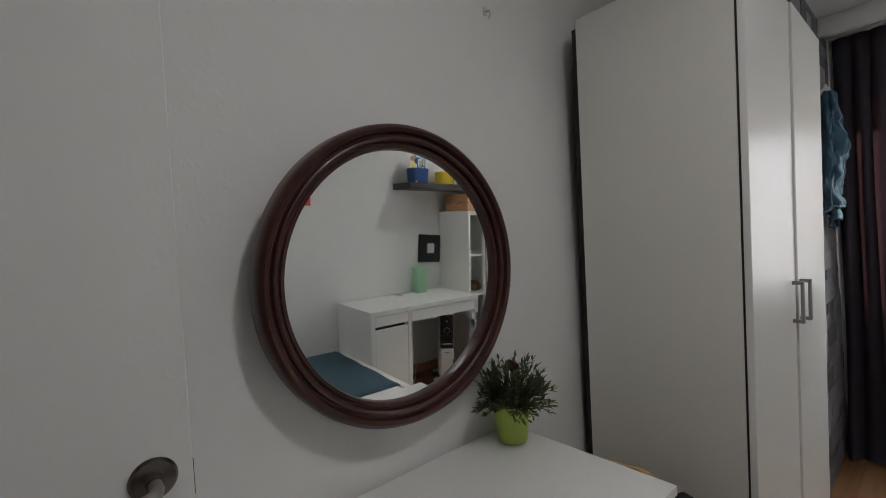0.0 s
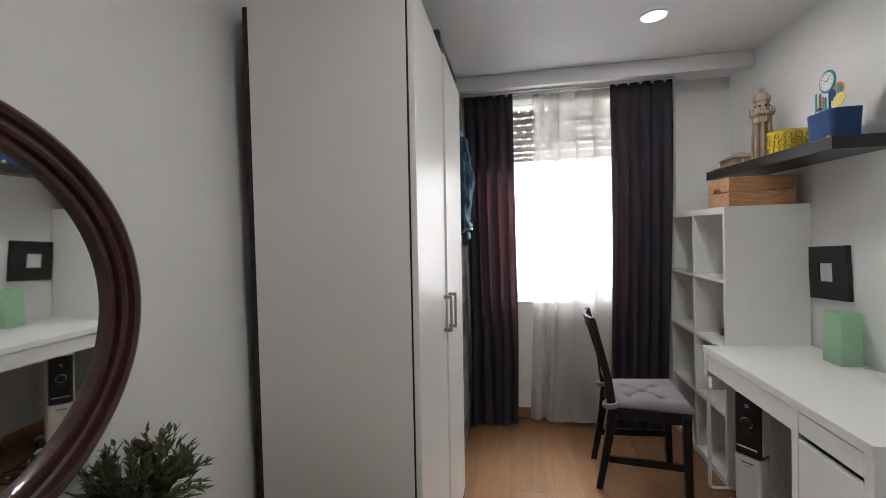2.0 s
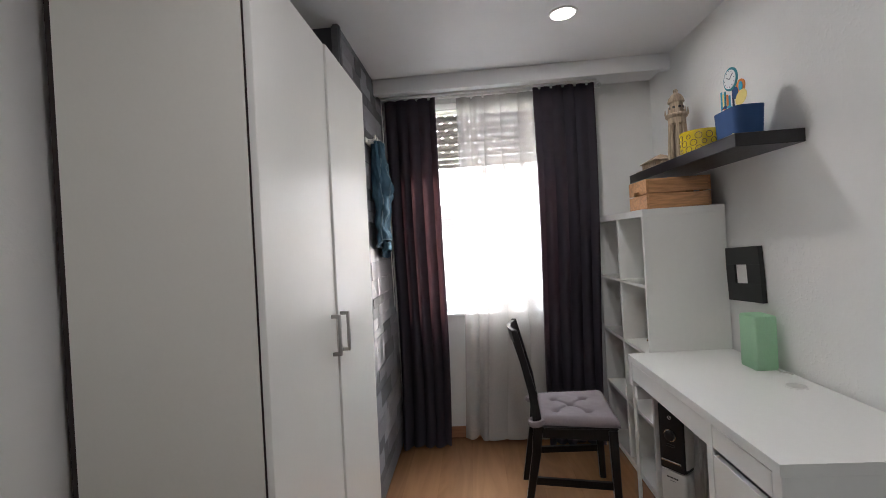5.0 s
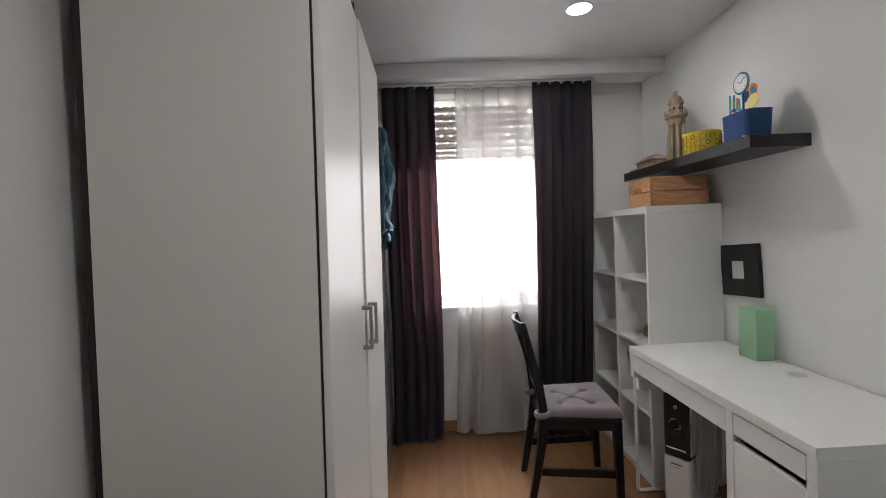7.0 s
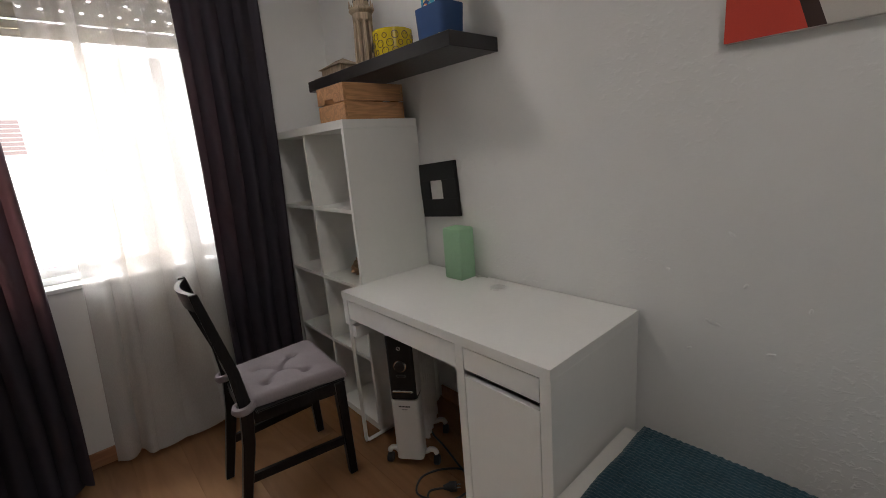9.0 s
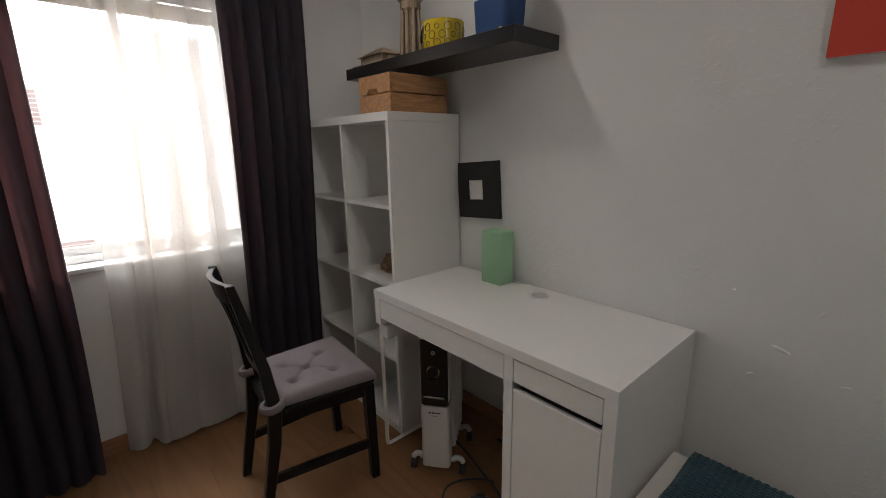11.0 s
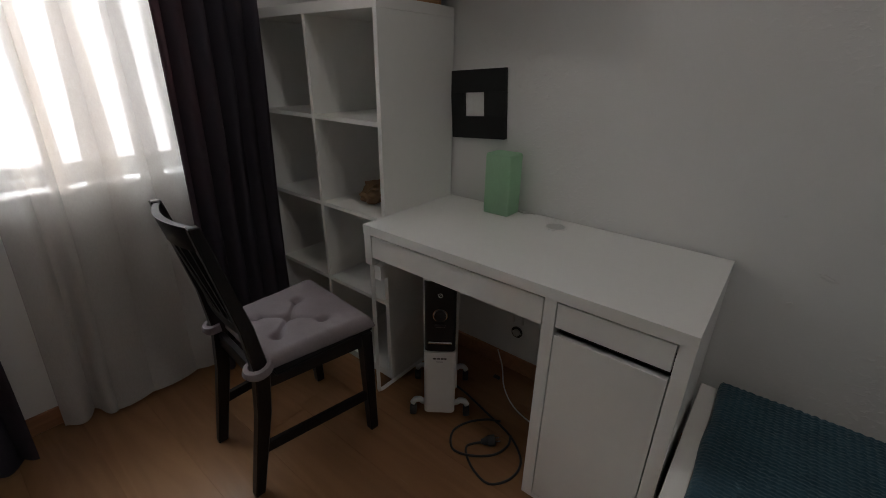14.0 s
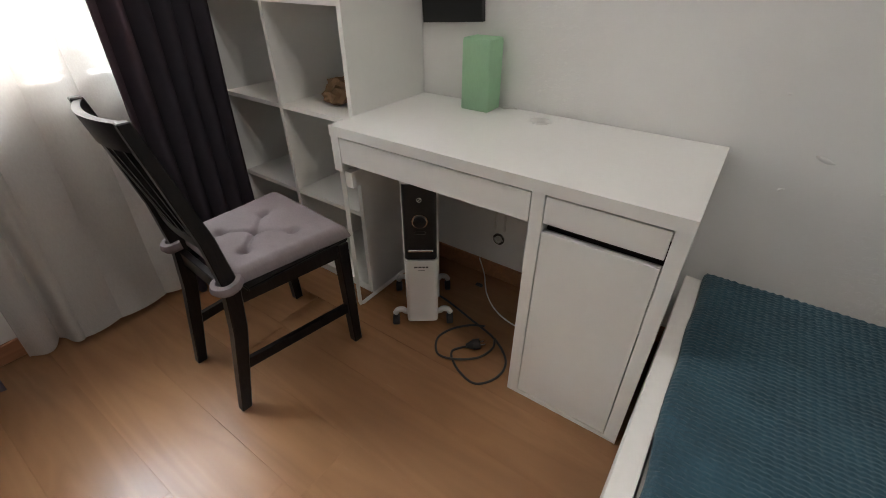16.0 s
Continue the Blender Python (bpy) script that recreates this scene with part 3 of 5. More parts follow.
curtain("dark_curtain", DARKCLOTH, "charcoal curtain drawn aside, glowing maroon where the sun strikes it", 0.69, (1.775, 1.430), (1.785, 1.465), 2.322, 0.012, 4.6, 0.030, 1.3)
curtain("dark_curtain", DARKCLOTH, "charcoal curtain hanging closed beside the white shelf unit", 0.67, (0.785, 0.405), (0.815, 0.47), 2.322, 0.012, 5.2, 0.030, 4.1)
curtain("sheer_curtain", SHEER, "white voile curtain hanging before the window", 0.737, (1.300, 0.62), (1.388, 0.60), 2.322, 0.025, 6.3, 0.030, 2.2, nu=300, thick=0.0, bunch=0.05, hem=0.04, overlap=0.65, flat=0.20)

rail = thing("curtain_rail", (0.72, 1.1, 2.34), "white double curtain rail under the beam", "curtain rail")
part("front_track", box(0.665, 0.69, 0.38, 1.785, 2.332, 2.345, 0.002), RAILWHITE, rail)
part("rear_track", box(0.733, 0.758, 0.38, 1.785, 2.332, 2.345, 0.002), RAILWHITE, rail)
for xx in (0.70, 0.735):
    part("end_ring", tube([(xx, 0.365 + 0.018 * math.sin(a * 0.5236), 2.318 + 0.018 * math.cos(a * 0.5236)) for a in range(12)], 0.004, 6), RAILWHITE, rail)

strap = thing("shutter_strap", (0.782, 0.44, 0.72), "beige roller shutter strap with a dark winder on the wall", "strap")
part("tape", box(0.784, 0.7865, 0.431, 0.449, 0.80, 2.28), SHUTTER, strap)
part("winder", box(0.770, 0.789, 0.420, 0.460, 0.66, 0.82, 0.006, 2), ALU, strap)
part("clip", box(0.762, 0.770, 0.432, 0.448, 0.79, 0.81, 0.002), BLACKPL, strap, "black plastic strap clip")
single("pull_cord", rod((0.655, 1.785, 0.95), (0.655, 1.785, 2.332), 0.0028, 8), RAILWHITE, "thin white curtain pull cord hanging by the pier", "cord", smooth=60, base=(0.655, 1.785, 0.95))

# ---- wardrobe ----
WX0, WX1, WYF, WYB, WZT = -1.203, -0.20, 1.756, 2.248, 2.08
ward = thing("wardrobe", ((WX0 + WX1) / 2, 1.98, 0), "tall white two-door wardrobe with steel bar handles", "wardrobe")
ward.rotation_euler = (radians(1.2), 0, 0)  # leans a little into the room
part("side_panel", box(WX0, WX0 + 0.018, WYF + 0.024, WYB, 0, WZT, 0.001), WARDSIDE, ward)
part("side_panel", box(WX1 - 0.018, WX1, WYF + 0.024, WYB, 0, WZT, 0.001), WARDSIDE, ward)
part("top_panel", box(WX0 + 0.018, WX1 - 0.018, WYF + 0.024, WYB, WZT - 0.02, WZT), WARDSIDE, ward)
part("back_panel", box(WX0 + 0.018, WX1 - 0.018, WYB - 0.006, WYB - 0.001, 0.06, WZT - 0.02), WARDSIDE, ward)
# strip added to darken the gap between wardrobe and wall
part("back_gap_strip", box(WX0 + 0.003, WX1 - 0.02, WYB, WYB + 0.017, 0.03, WZT - 0.03), DARKGAP, ward, "dark brown strip added in the gap behind the wardrobe")
part("plinth", box(WX0 + 0.018, WX1 - 0.018, WYF + 0.05, WYF + 0.07, 0, 0.06), WARDSIDE, ward)
# dark strip paints the shade between the doors and the carcass
part("door_gap_shade", box(WX0 + 0.003, WX1 - 0.003, WYF + 0.0185, WYF + 0.0235, 0.06, WZT - 0.003), DARKGAP, ward, "dark strip for the shade in the gap behind the doors")
XM = (WX0 + WX1) / 2
for x0, x1, hx, YD in ((WX0 + 0.001, XM - 0.002, XM - 0.050, WYF), (XM + 0.002, WX1 - 0.001, XM + 0.025, WYF - 0.007)):
    d = part("door", box(x0, x1, YD, WYF + 0.018, 0.065, WZT - 0.001, 0.0015), DOORWHITE, ward)
    h = box(hx - 0.006, hx + 0.006, YD - 0.032, YD - 0.022, 1.005, 1.145, 0.002)
    box(hx - 0.006, hx + 0.006, YD - 0.0235, YD, 1.005, 1.017, 0.001, bm=h)
    box(hx - 0.006, hx + 0.006, YD - 0.0235, YD, 1.133, 1.145, 0.001, bm=h)
    part("handle", h, STEEL, d, "square brushed steel bar handle")

# corner strip of the papered pier
structure("trim_pier", box(-0.215, -0.18, YP - 0.01, YP + 0.03, WZT + 0.02, H, 0.008, 2), STONE, "grey corner strip on the papered pier")

# ---- round mirror ----
MC, MR = (-1.970, 2.229, 1.272), 0.350
mir = thing("round_mirror", (MC[0], MC[1], MC[2]), "round wall mirror in a moulded mahogany frame", "mirror", world_coords=False)
mir.rotation_euler = (radians(90 + 2.3), 0, 0)
prof = [(MR - 0.0575, 0.0), (MR - 0.0575, 0.010), (MR - 0.056, 0.016), (MR - 0.049, 0.017), (MR - 0.047, 0.013), (MR - 0.043, 0.013), (MR - 0.041, 0.023), (MR - 0.036, 0.027), (MR - 0.032, 0.026), (MR - 0.029, 0.020), (MR - 0.025, 0.021), (MR - 0.021, 0.031), (MR - 0.013, 0.035), (MR - 0.006, 0.031), (MR - 0.002, 0.022), (MR, 0.008), (MR, -0.012), (MR - 0.0575, -0.012), (MR - 0.0575, 0.0)]
part("frame", lathe(prof, 96), MAHOGANY, mir, smooth=40)
part("glass", lathe([(0, 0.002), (MR - 0.05755, 0.002), (MR - 0.05755, -0.004), (0, -0.004)], 96), MIRROR, mir, "silvered mirror glass")
part("backing", lathe([(0, -0.005), (MR - 0.063, -0.005), (MR - 0.063, -0.012), (0, -0.012)], 48), DARKGAP, mir)

# ---- chest under the mirror, plant ----
CZ = 0.784
chest = thing("chest_of_drawers", (-2.0, 2.02, 0), "low white chest with a plain top against the wall", "chest")
part("top", box(-2.42, -1.60, 1.79, 2.272, CZ - 0.022, CZ, 0.0015), WHITE, chest)
part("side_panel", box(-1.62, -1.602, 1.80, 2.272, 0, CZ - 0.022), WHITE, chest)
part("side_panel", box(-2.418, -2.40, 1.80, 2.272, 0, CZ - 0.022), WHITE, chest)
part("back_panel", box(-2.40, -1.62, 2.262, 2.270, 0.02, CZ - 0.022), WHITE, chest)
for k in range(3):
    part("drawer", box(-2.398, -1.622, 1.795, 1.813, 0.07 + k * 0.229, 0.295 + k * 0.229, 0.0015), WHITE, chest)
part("plinth", box(-2.40, -1.62, 1.83, 1.845, 0, 0.065), WHITE, chest)

plant = thing("potted_plant", (-1.666, 2.196, CZ), "bushy grass-leaved artificial plant in a lime pot", "plant", world_coords=False)
part("pot", lathe([(0, 0), (0.036, 0), (0.038, 0.004), (0.050, 0.092), (0.0515, 0.096), (0.049, 0.097), (0.047, 0.080), (0, 0.078)], 40), LIME, plant, "lime green conical pot", smooth=40)
part("soil", lathe([(0, 0.0815), (0.0465, 0.0805), (0, 0.0795)], 24), SOIL, plant)
plant.scale = (1.07, 1.07, 1.07)
rng = random.Random(5)
lv, lf = [], []


def leaf(p, d, length, width, up):
    d = d.normalized()
    s = d.cross(up)
    s = s.normalized() if s.length > 1e-4 else Vector((1, 0, 0))
    n = s.cross(d)
    k = len(lv)
    for a, w, dip in ((0, 0.25, 0), (0.35, 1, 0.02), (0.7, 0.7, 0.0), (1, 0.03, -0.10)):
        c = p + d * length * a + n * length * dip
        lv.extend([c - s * width * w, c + n * width * 0.35 * w, c + s * width * w])
    for r in range(3):
        b = k + r * 3
        lf.extend([(b, b + 1, b + 4, b + 3), (b + 1, b + 2, b + 5, b + 4)])


stems = bmesh.new()
for i in range(130):
    az = rng.uniform(0, 2 * math.pi)
    el = math.acos(rng.uniform(0.0, 1.0)) * 0.98
    L = rng.uniform(0.075, 0.112) * (1.0 - 0.10 * math.sin(el))
    out = Vector((math.cos(az) * math.sin(el), math.sin(az) * math.sin(el), math.cos(el)))
    if out.y > 0.1:
        out.y *= 0.4
    base = Vector((math.cos(az) * 0.02, math.sin(az) * 0.02, 0.078))
    pts = []
    for s_ in range(6):
        t_ = s_ / 5
        q = base + out * L * t_ + Vector((0, 0, 0.055 * t_ - 0.05 * t_ * t_ * math.sin(el)))
        pts.append(q)
    tube(pts, 0.0009, 3, bm=stems)
    for s_ in range(3, 11):
        t_ = s_ / 10
        i0 = min(4, int(t_ * 5))
        q = pts[i0].lerp(pts[i0 + 1], t_ * 5 - i0)
        for _ in range(2):
            d = out + Vector((rng.uniform(-1, 1), rng.uniform(-1, 1), rng.uniform(-0.5, 0.9))) * 0.75
            leaf(q, d, rng.uniform(0.015, 0.026), rng.uniform(0.0024, 0.0040), Vector((0, 0, 1)))
tagged(part("stalk", stems, LEAF, plant), kind="stuff")
me = bpy.data.meshes.new("foliage")
me.from_pydata([tuple(v) for v in lv], [], lf)
me.materials.append(LEAF)
ob = new("foliage", me)
ob.parent = plant
tagged(ob, "dense narrow dark green leaves", kind="stuff")
pod = bmesh.new()
for i in range(12):
    a = i * 2.4
    lathe([(0, 0), (0.006, 0.004), (0.007, 0.012), (0.0, 0.018)], 8, (0.011 * math.cos(a) * (i % 3) / 2 + 0.004, 0.011 * math.sin(a) * (i % 3) / 2 - 0.01, 0.178 + 0.004 * (i % 4)), bm=pod)
part("seed_head", pod, BROWNBULB, plant, "dry dark brown seed head", smooth=60)

# between chest and wardrobe: a wooden board on edge and a black bag
brd = [(0.0, 0.0), (0.36, 0.0)] + [(0.36 - 0.06 + 0.06 * math.cos(a), 0.63 + 0.06 * math.sin(a)) for a in (0, 0.4, 0.8, 1.2, 1.57)] + [(0.06 + 0.06 * math.cos(a), 0.67 + 0.06 * math.sin(a)) for a in (1.57, 2.0, 2.4, 2.8, 3.14)]
mb = Matrix(((0, 0, 1, -1.50), (1, 0, 0, 1.87), (0, 1, 0, 0.0), (0, 0, 0, 1)))
single("wooden_board", extrude_shape(brd, 0.018, mb), TAN, "pale wooden board standing on edge beside the wardrobe", "board", base=(-1.49, 2.05, 0))
bag = bmesh.new()
bmesh.ops.create_icosphere(bag, subdivisions=3, radius=1.0)
for v in bag.verts:
    n_ = noise.noise(v.co * 2.0) * 0.12
    v.co = Vector((-1.40 + v.co.x * 0.085 * (1 + n_), 1.86 + v.co.y * 0.10 * (1 + n_), max(0.0, 0.325 + v.co.z * 0.33 * (1 + n_ * 0.3))))
single("black_bag", bag, BLACKBAG, "soft black bag standing on the floor", "bag", smooth=180, base=(-1.40, 1.86, 0))

# ---- door leaf, wall hook ----
dl = thing("door_1", (-2.78, 2.17, 0), "white flush door standing open against the wall", "door", kind="structure")
part("leaf", box(-3.16, -2.432, 2.225, 2.26, 0.008, 2.02, 0.0015), SMOOTHWALL, dl)
hd = lathe([(0, 0), (0.033, 0), (0.034, 0.004), (0.030, 0.009), (0.013, 0.011), (0.012, 0.030), (0, 0.030)], 32, m=Matrix.Rotation(radians(90), 4, "X"))
bmesh.ops.translate(hd, verts=hd.verts, vec=(-2.488, 2.225, 0.997))
hl = tube(smooth_path([(-2.488, 2.200, 0.997), (-2.489, 2.175, 0.996), (-2.499, 2.160, 0.994), (-2.543, 2.154, 0.990), (-2.603, 2.157, 0.986)], 6), 0.010, 12)
dh = part("door_handle", hd, BRASSY, dl, "worn nickel lever on a round rose", smooth=40)
part("lever", hl, STEEL, dh, smooth=60)
part("latch_plate", box(-2.4325, -2.430, 2.232, 2.253, 0.945, 1.005), BRASSY, dl, "small metal latch plate")
hk = tube(smooth_path([(-1.575, 2.283, 2.035), (-1.575, 2.265, 2.032), (-1.575, 2.261, 2.018), (-1.575, 2.269, 2.010)], 5), 0.0035, 8)
box(-1.582, -1.568, 2.280, 2.285, 2.025, 2.05, 0.001, bm=hk)
single("wall_hook", hk, RAILWHITE, "small white hook on the wall above the mirror", "hook", base=(-1.575, 2.285, 2.03))

# ---- hooks and denim on the papered pier ----
rack = thing("hook_rack", (0.27, 1.79, 1.95), "white row of wall hooks holding a pair of jeans", "hook rack")
part("bar", box(0.16, 0.39, YP - 0.016, YP - 0.004, 1.935, 1.965, 0.003), RAILWHITE, rack)
for x in (0.19, 0.245, 0.30, 0.355):
    part("hook", tube(smooth_path([(x, YP - 0.014, 1.955), (x, YP - 0.04, 1.950), (x, YP - 0.055, 1.962), (x, YP - 0.057, 1.978)], 4), 0.006, 8), RAILWHITE, rack, smooth=60)


def jeans_fn(u, v):
    """One trouser leg, a flattened crumpled tube: u runs round it, v down it."""
    a = u * 2 * math.pi
    wide = 0.040 + 0.050 * min(1, v * 2.0)
    deep = 0.022 + 0.026 * math.sin(math.pi * min(1, v * 1.1))
    cr = noise.noise(Vector((math.cos(a) * 1.6, math.sin(a) * 1.6, v * 5.5))) * 0.022 + noise.noise(Vector((math.cos(a) * 3.5, math.sin(a) * 3.5 + v * 4, v * 13))) * 0.014 + 0.006 * math.sin(v * 24 + 3 * math.sin(a)) * min(1, 2 * v)
    x = 0.270 + 0.035 * v + (wide + cr) * math.cos(a) + 0.02 * math.sin(v * 5)
    y = YP - 0.052 + (deep + cr) * math.sin(a)
    z = 1.955 - 0.58 * v - 0.025 * v * math.sin(a + 0.6)
    return Vector((x, min(y, YP - 0.008), z))


def jeans_back(u, v):
    p = jeans_fn(u + 0.13, v)
    return Vector((p.x + 0.055 + 0.05 * v, min(YP - 0.008, p.y * 0.6 + (YP - 0.03) * 0.4), p.z - 0.075 * v + 0.01))


jn = thing("jeans", (0.28, 1.74, 1.3), "crumpled blue denim jeans hanging from the hooks", "jeans")
part("leg", sheet(jeans_fn, 64, 60, 0.003), DENIM, jn, smooth=180)
part("leg", sheet(jeans_back, 64, 60, 0.003), DENIM, jn, smooth=180)
for u0 in (0.55, 0.70, 0.86):
    part("seam", tube([jeans_fn(u0 + 0.03 * math.sin(v_ * 0.4), v_ / 30) + Vector((0, -0.0025, 0)) for v_ in range(2, 31)], 0.0035, 6), PALEDENIM, jn, "pale worn seam", smooth=60)
part("cuff", tube([jeans_fn(k / 24, 1.0) for k in range(25)], 0.006, 6), PALEDENIM, jn, "pale worn cuff", smooth=60)
part("waistband", box(0.235, 0.335, YP - 0.075, YP - 0.045, 1.91, 1.945, 0.006, 2), DENIM, jn)

# ---- shelf unit ----
UX0, UX1, UY0, UY1, UZ = 0.0, 0.758, 0.012, 0.402, 1.457
unit = thing("shelf_unit", (0.38, 0.2, 0), "white cube shelf unit of two columns by four rows, nearly empty", "shelf unit")
part("side_panel", box(UX0, UX0 + 0.019, UY0, UY1, 0, UZ - 0.036, 0.001), WHITE, unit)
part("side_panel", box(UX1 - 0.019, UX1, UY0, UY1, 0, UZ - 0.036, 0.001), WHITE, unit)
part("top_panel", box(UX0, UX1, UY0, UY1, UZ - 0.0355, UZ, 0.0012), WHITE, unit)
part("bottom_panel", box(UX0 + 0.019, UX1 - 0.019, UY0, UY1, 0.0, 0.036, 0.001), WHITE, unit)
XC = (UX0 + UX1) / 2 + 0.005
part("divider", box(XC - 0.008, XC + 0.008, UY0, UY1 - 0.002, 0.036, UZ - 0.036), WHITE, unit)
for z in (0.372, 0.722, 1.072):
    part("shelf", box(UX0 + 0.019, XC - 0.008, UY0, UY1 - 0.003, z - 0.008, z + 0.008), WHITE, unit)
    part("shelf", box(XC + 0.008, UX1 - 0.019, UY0, UY1 - 0.003, z - 0.008, z + 0.008), WHITE, unit)

pb = bmesh.new()
bmesh.ops.create_icosphere(pb, subdivisions=3, radius=1.0)
for v in pb.verts:
    n_ = noise.noise(v.co * 3.1) * 0.45
    v.co = Vector((0.205 + v.co.x * 0.055 * (1 + n_), 0.25 + v.co.y * 0.075 * (1 + n_), max(0.731, 0.770 + v.co.z * 0.048 * (1 + n_))))
single("paper_bag", pb, PAPERBAG, "crumpled brown paper bag lying in the shelf unit", "paper bag", base=(0.215, 0.26, 0.731))

# wooden crate on the unit
crate = thing("wooden_crate", (0.16, 0.2, UZ), "small slatted pine crate with hand holes on the shelf unit", "crate")
CX0, CX1, CY0, CY1 = 0.025, 0.255, 0.058, 0.366
for z0, z1 in ((UZ + 0.002, UZ + 0.073), (UZ + 0.079, UZ + 0.150)):
    part("board", box(CX0, CX0 + 0.011, CY0 + 0.011, CY1 - 0.011, z0, z1, 0.0015), PINE, crate)
    part("board", box(CX1 - 0.011, CX1, CY0 + 0.011, CY1 - 0.011, z0, z1, 0.0015), PINE, crate)
for y in (CY0, CY1 - 0.011):
    part("end_board", box(CX0, CX1, y, y + 0.011, UZ + 0.002, UZ + 0.073, 0.0015), PINE, crate)
    e = [(CX0, 0.079), (0.11, 0.079), (0.12, 0.098), (0.185, 0.098), (0.195, 0.079), (CX1, 0.079), (CX1, 0.15), (CX0, 0.15)]
    part("end_board", extrude_shape(e, 0.011, Matrix(((1, 0, 0, 0), (0, 0, 1, y), (0, 1, 0, UZ), (0, 0, 0, 1)))), PINE, crate, "end board with a cut hand hole")
part("bottom", box(CX0 + 0.011, CX1 - 0.011, CY0 + 0.011, CY1 - 0.011, UZ + 0.002, UZ + 0.008), PINE, crate)

# ---- floating shelf and what stands on it ----
SZ = 1.693
single("floating_shelf", box(-0.502, 0.560, 0, 0.248, SZ - 0.05, SZ, 0.0015), SHELFBLACK, "black-brown floating shelf on the wall", "shelf", base=(0.04, 0, SZ - 0.05))

tw = thing("wooden_tower", (0.185, 0.125, SZ), "carved pale wooden model of a bell tower", "ornament", world_coords=False)
tw.scale = (0.98, 0.98, 1.02)


def octo(r0, z0, r1, z1, seg=8, bm=None):
    return lathe([(0, z0), (r0, z0), (r1, z1), (0, z1)], seg, bm=bm)


part("base", octo(0.056, 0, 0.052, 0.02, 8), CARVED, tw)
for k in range(8):
    a = radians(22.5 + 45 * k)
    part("pillar", rod((0.046 * math.cos(a), 0.046 * math.sin(a), 0.02), (0.037 * math.cos(a), 0.037 * math.sin(a), 0.21), 0.009, 6, 0.0075), CARVED, tw)
core = octo(0.030, 0.02, 0.026, 0.22, 8)
part("core", core, CARVED, tw)
part("arches", lathe([(0.034, 0.195), (0.046, 0.205), (0.046, 0.235), (0.030, 0.235), (0.034, 0.195)], 8), CARVED, tw)
part("balcony", lathe([(0.0, 0.233), (0.048, 0.233), (0.060, 0.245), (0.060, 0.252), (0.056, 0.256), (0, 0.256)], 8), CARVED, tw)
for k in range(8):
    a = radians(22.5 + 45 * k)
    part("pinnacle", rod((0.054 * math.cos(a), 0.054 * math.sin(a), 0.255), (0.054 * math.cos(a), 0.054 * math.sin(a), 0.284), 0.005, 6, 0.002), CARVED, tw)
lan = octo(0.038, 0.256, 0.034, 0.315, 8)
part("lantern", lan, CARVED, tw)
for k in range(8):
    a = radians(45 * k)
    # dark discs on the lantern paint the shade of its window holes
    part("window_hole_shade", lathe([(0, 0), (0.007, 0), (0.007, 0.003), (0, 0.003)], 10, m=Matrix.Translation((0.0335 * math.cos(a), 0.0335 * math.sin(a), 0.287)) @ Vector((math.cos(a), math.sin(a), 0)).to_track_quat("Z", "Y").to_matrix().to_4x4()), SOCKETDARK, tw)
part("dome", lathe([(0, 0.315), (0.041, 0.315), (0.041, 0.322), (0.036, 0.338), (0.024, 0.354), (0.012, 0.361), (0.010, 0.368), (0.013, 0.374), (0.008, 0.382), (0, 0.386)], 16), CARVED, tw, smooth=30)

hs = thing("wooden_house", (0.43, 0.13, SZ), "low carved wooden model house with a pitched roof", "ornament", world_coords=False)
part("base", box(-0.15, 0.14, -0.075, 0.075, 0, 0.018, 0.002), CARVED, hs)
part("walls", box(-0.10, 0.09, -0.055, 0.055, 0.018, 0.052, 0.002), CARVED, hs)
rf = bmesh.new()
a_ = [rf.verts.new(c) for c in ((-0.115, -0.068, 0.0525), (0.105, -0.068, 0.0525), (0.105, 0.068, 0.0525), (-0.115, 0.068, 0.0525))]
b_ = [rf.verts.new(c) for c in ((-0.04, 0, 0.092), (0.03, 0, 0.092))]
for q in ((a_[0], a_[1], b_[1], b_[0]), (a_[2], a_[3], b_[0], b_[1]), (a_[1], a_[2], b_[1]), (a_[3], a_[0], b_[0]), (a_[3], a_[2], a_[1], a_[0])):
    rf.faces.new(q)
part("roof", rf, CARVED, hs)
part("porch", box(-0.135, -0.10, -0.03, 0.03, 0.018, 0.04, 0.001), CARVED, hs)

cup = thing("yellow_pot", (-0.034, 0.13, SZ), "shiny yellow tin with printed smiling circles and a black tassel", "pot", world_coords=False)
CR, CH = 0.084, 0.112
part("body", lathe([(0, 0), (CR - 0.002, 0), (CR, 0.002), (CR, CH), (CR - 0.003, CH + 0.001), (CR - 0.004, 0.01), (0, 0.008)], 48), YELLOW, cup, smooth=40)
for row, z in enumerate((0.024, 0.054, 0.084)):
    for k in range(12):
        a = radians(30 * k + (15 if row % 2 else 0))
        R = 0.0155 if (k + row) % 3 else 0.011
        m = Matrix.Translation(((CR + 0.0003) * math.cos(a), (CR + 0.0003) * math.sin(a), z)) @ Vector((math.cos(a), math.sin(a), 0)).to_track_quat("Z", "Y").to_matrix().to_4x4()
        g = lathe([(R - 0.0024, -0.001), (R, -0.001), (R, 0.0008), (R - 0.0024, 0.0008), (R - 0.0024, -0.001)], 18, m=m)
        for sx in (-1, 1):
            lathe([(0, 0), (0.0013, 0), (0.0013, 0.0007), (0, 0.0007)], 6, m=m @ Matrix.Translation((sx * R * 0.35, R * 0.25, 0)), bm=g)
        part("printed_circle", g, DKYELLOW, cup)
tas = bmesh.new()
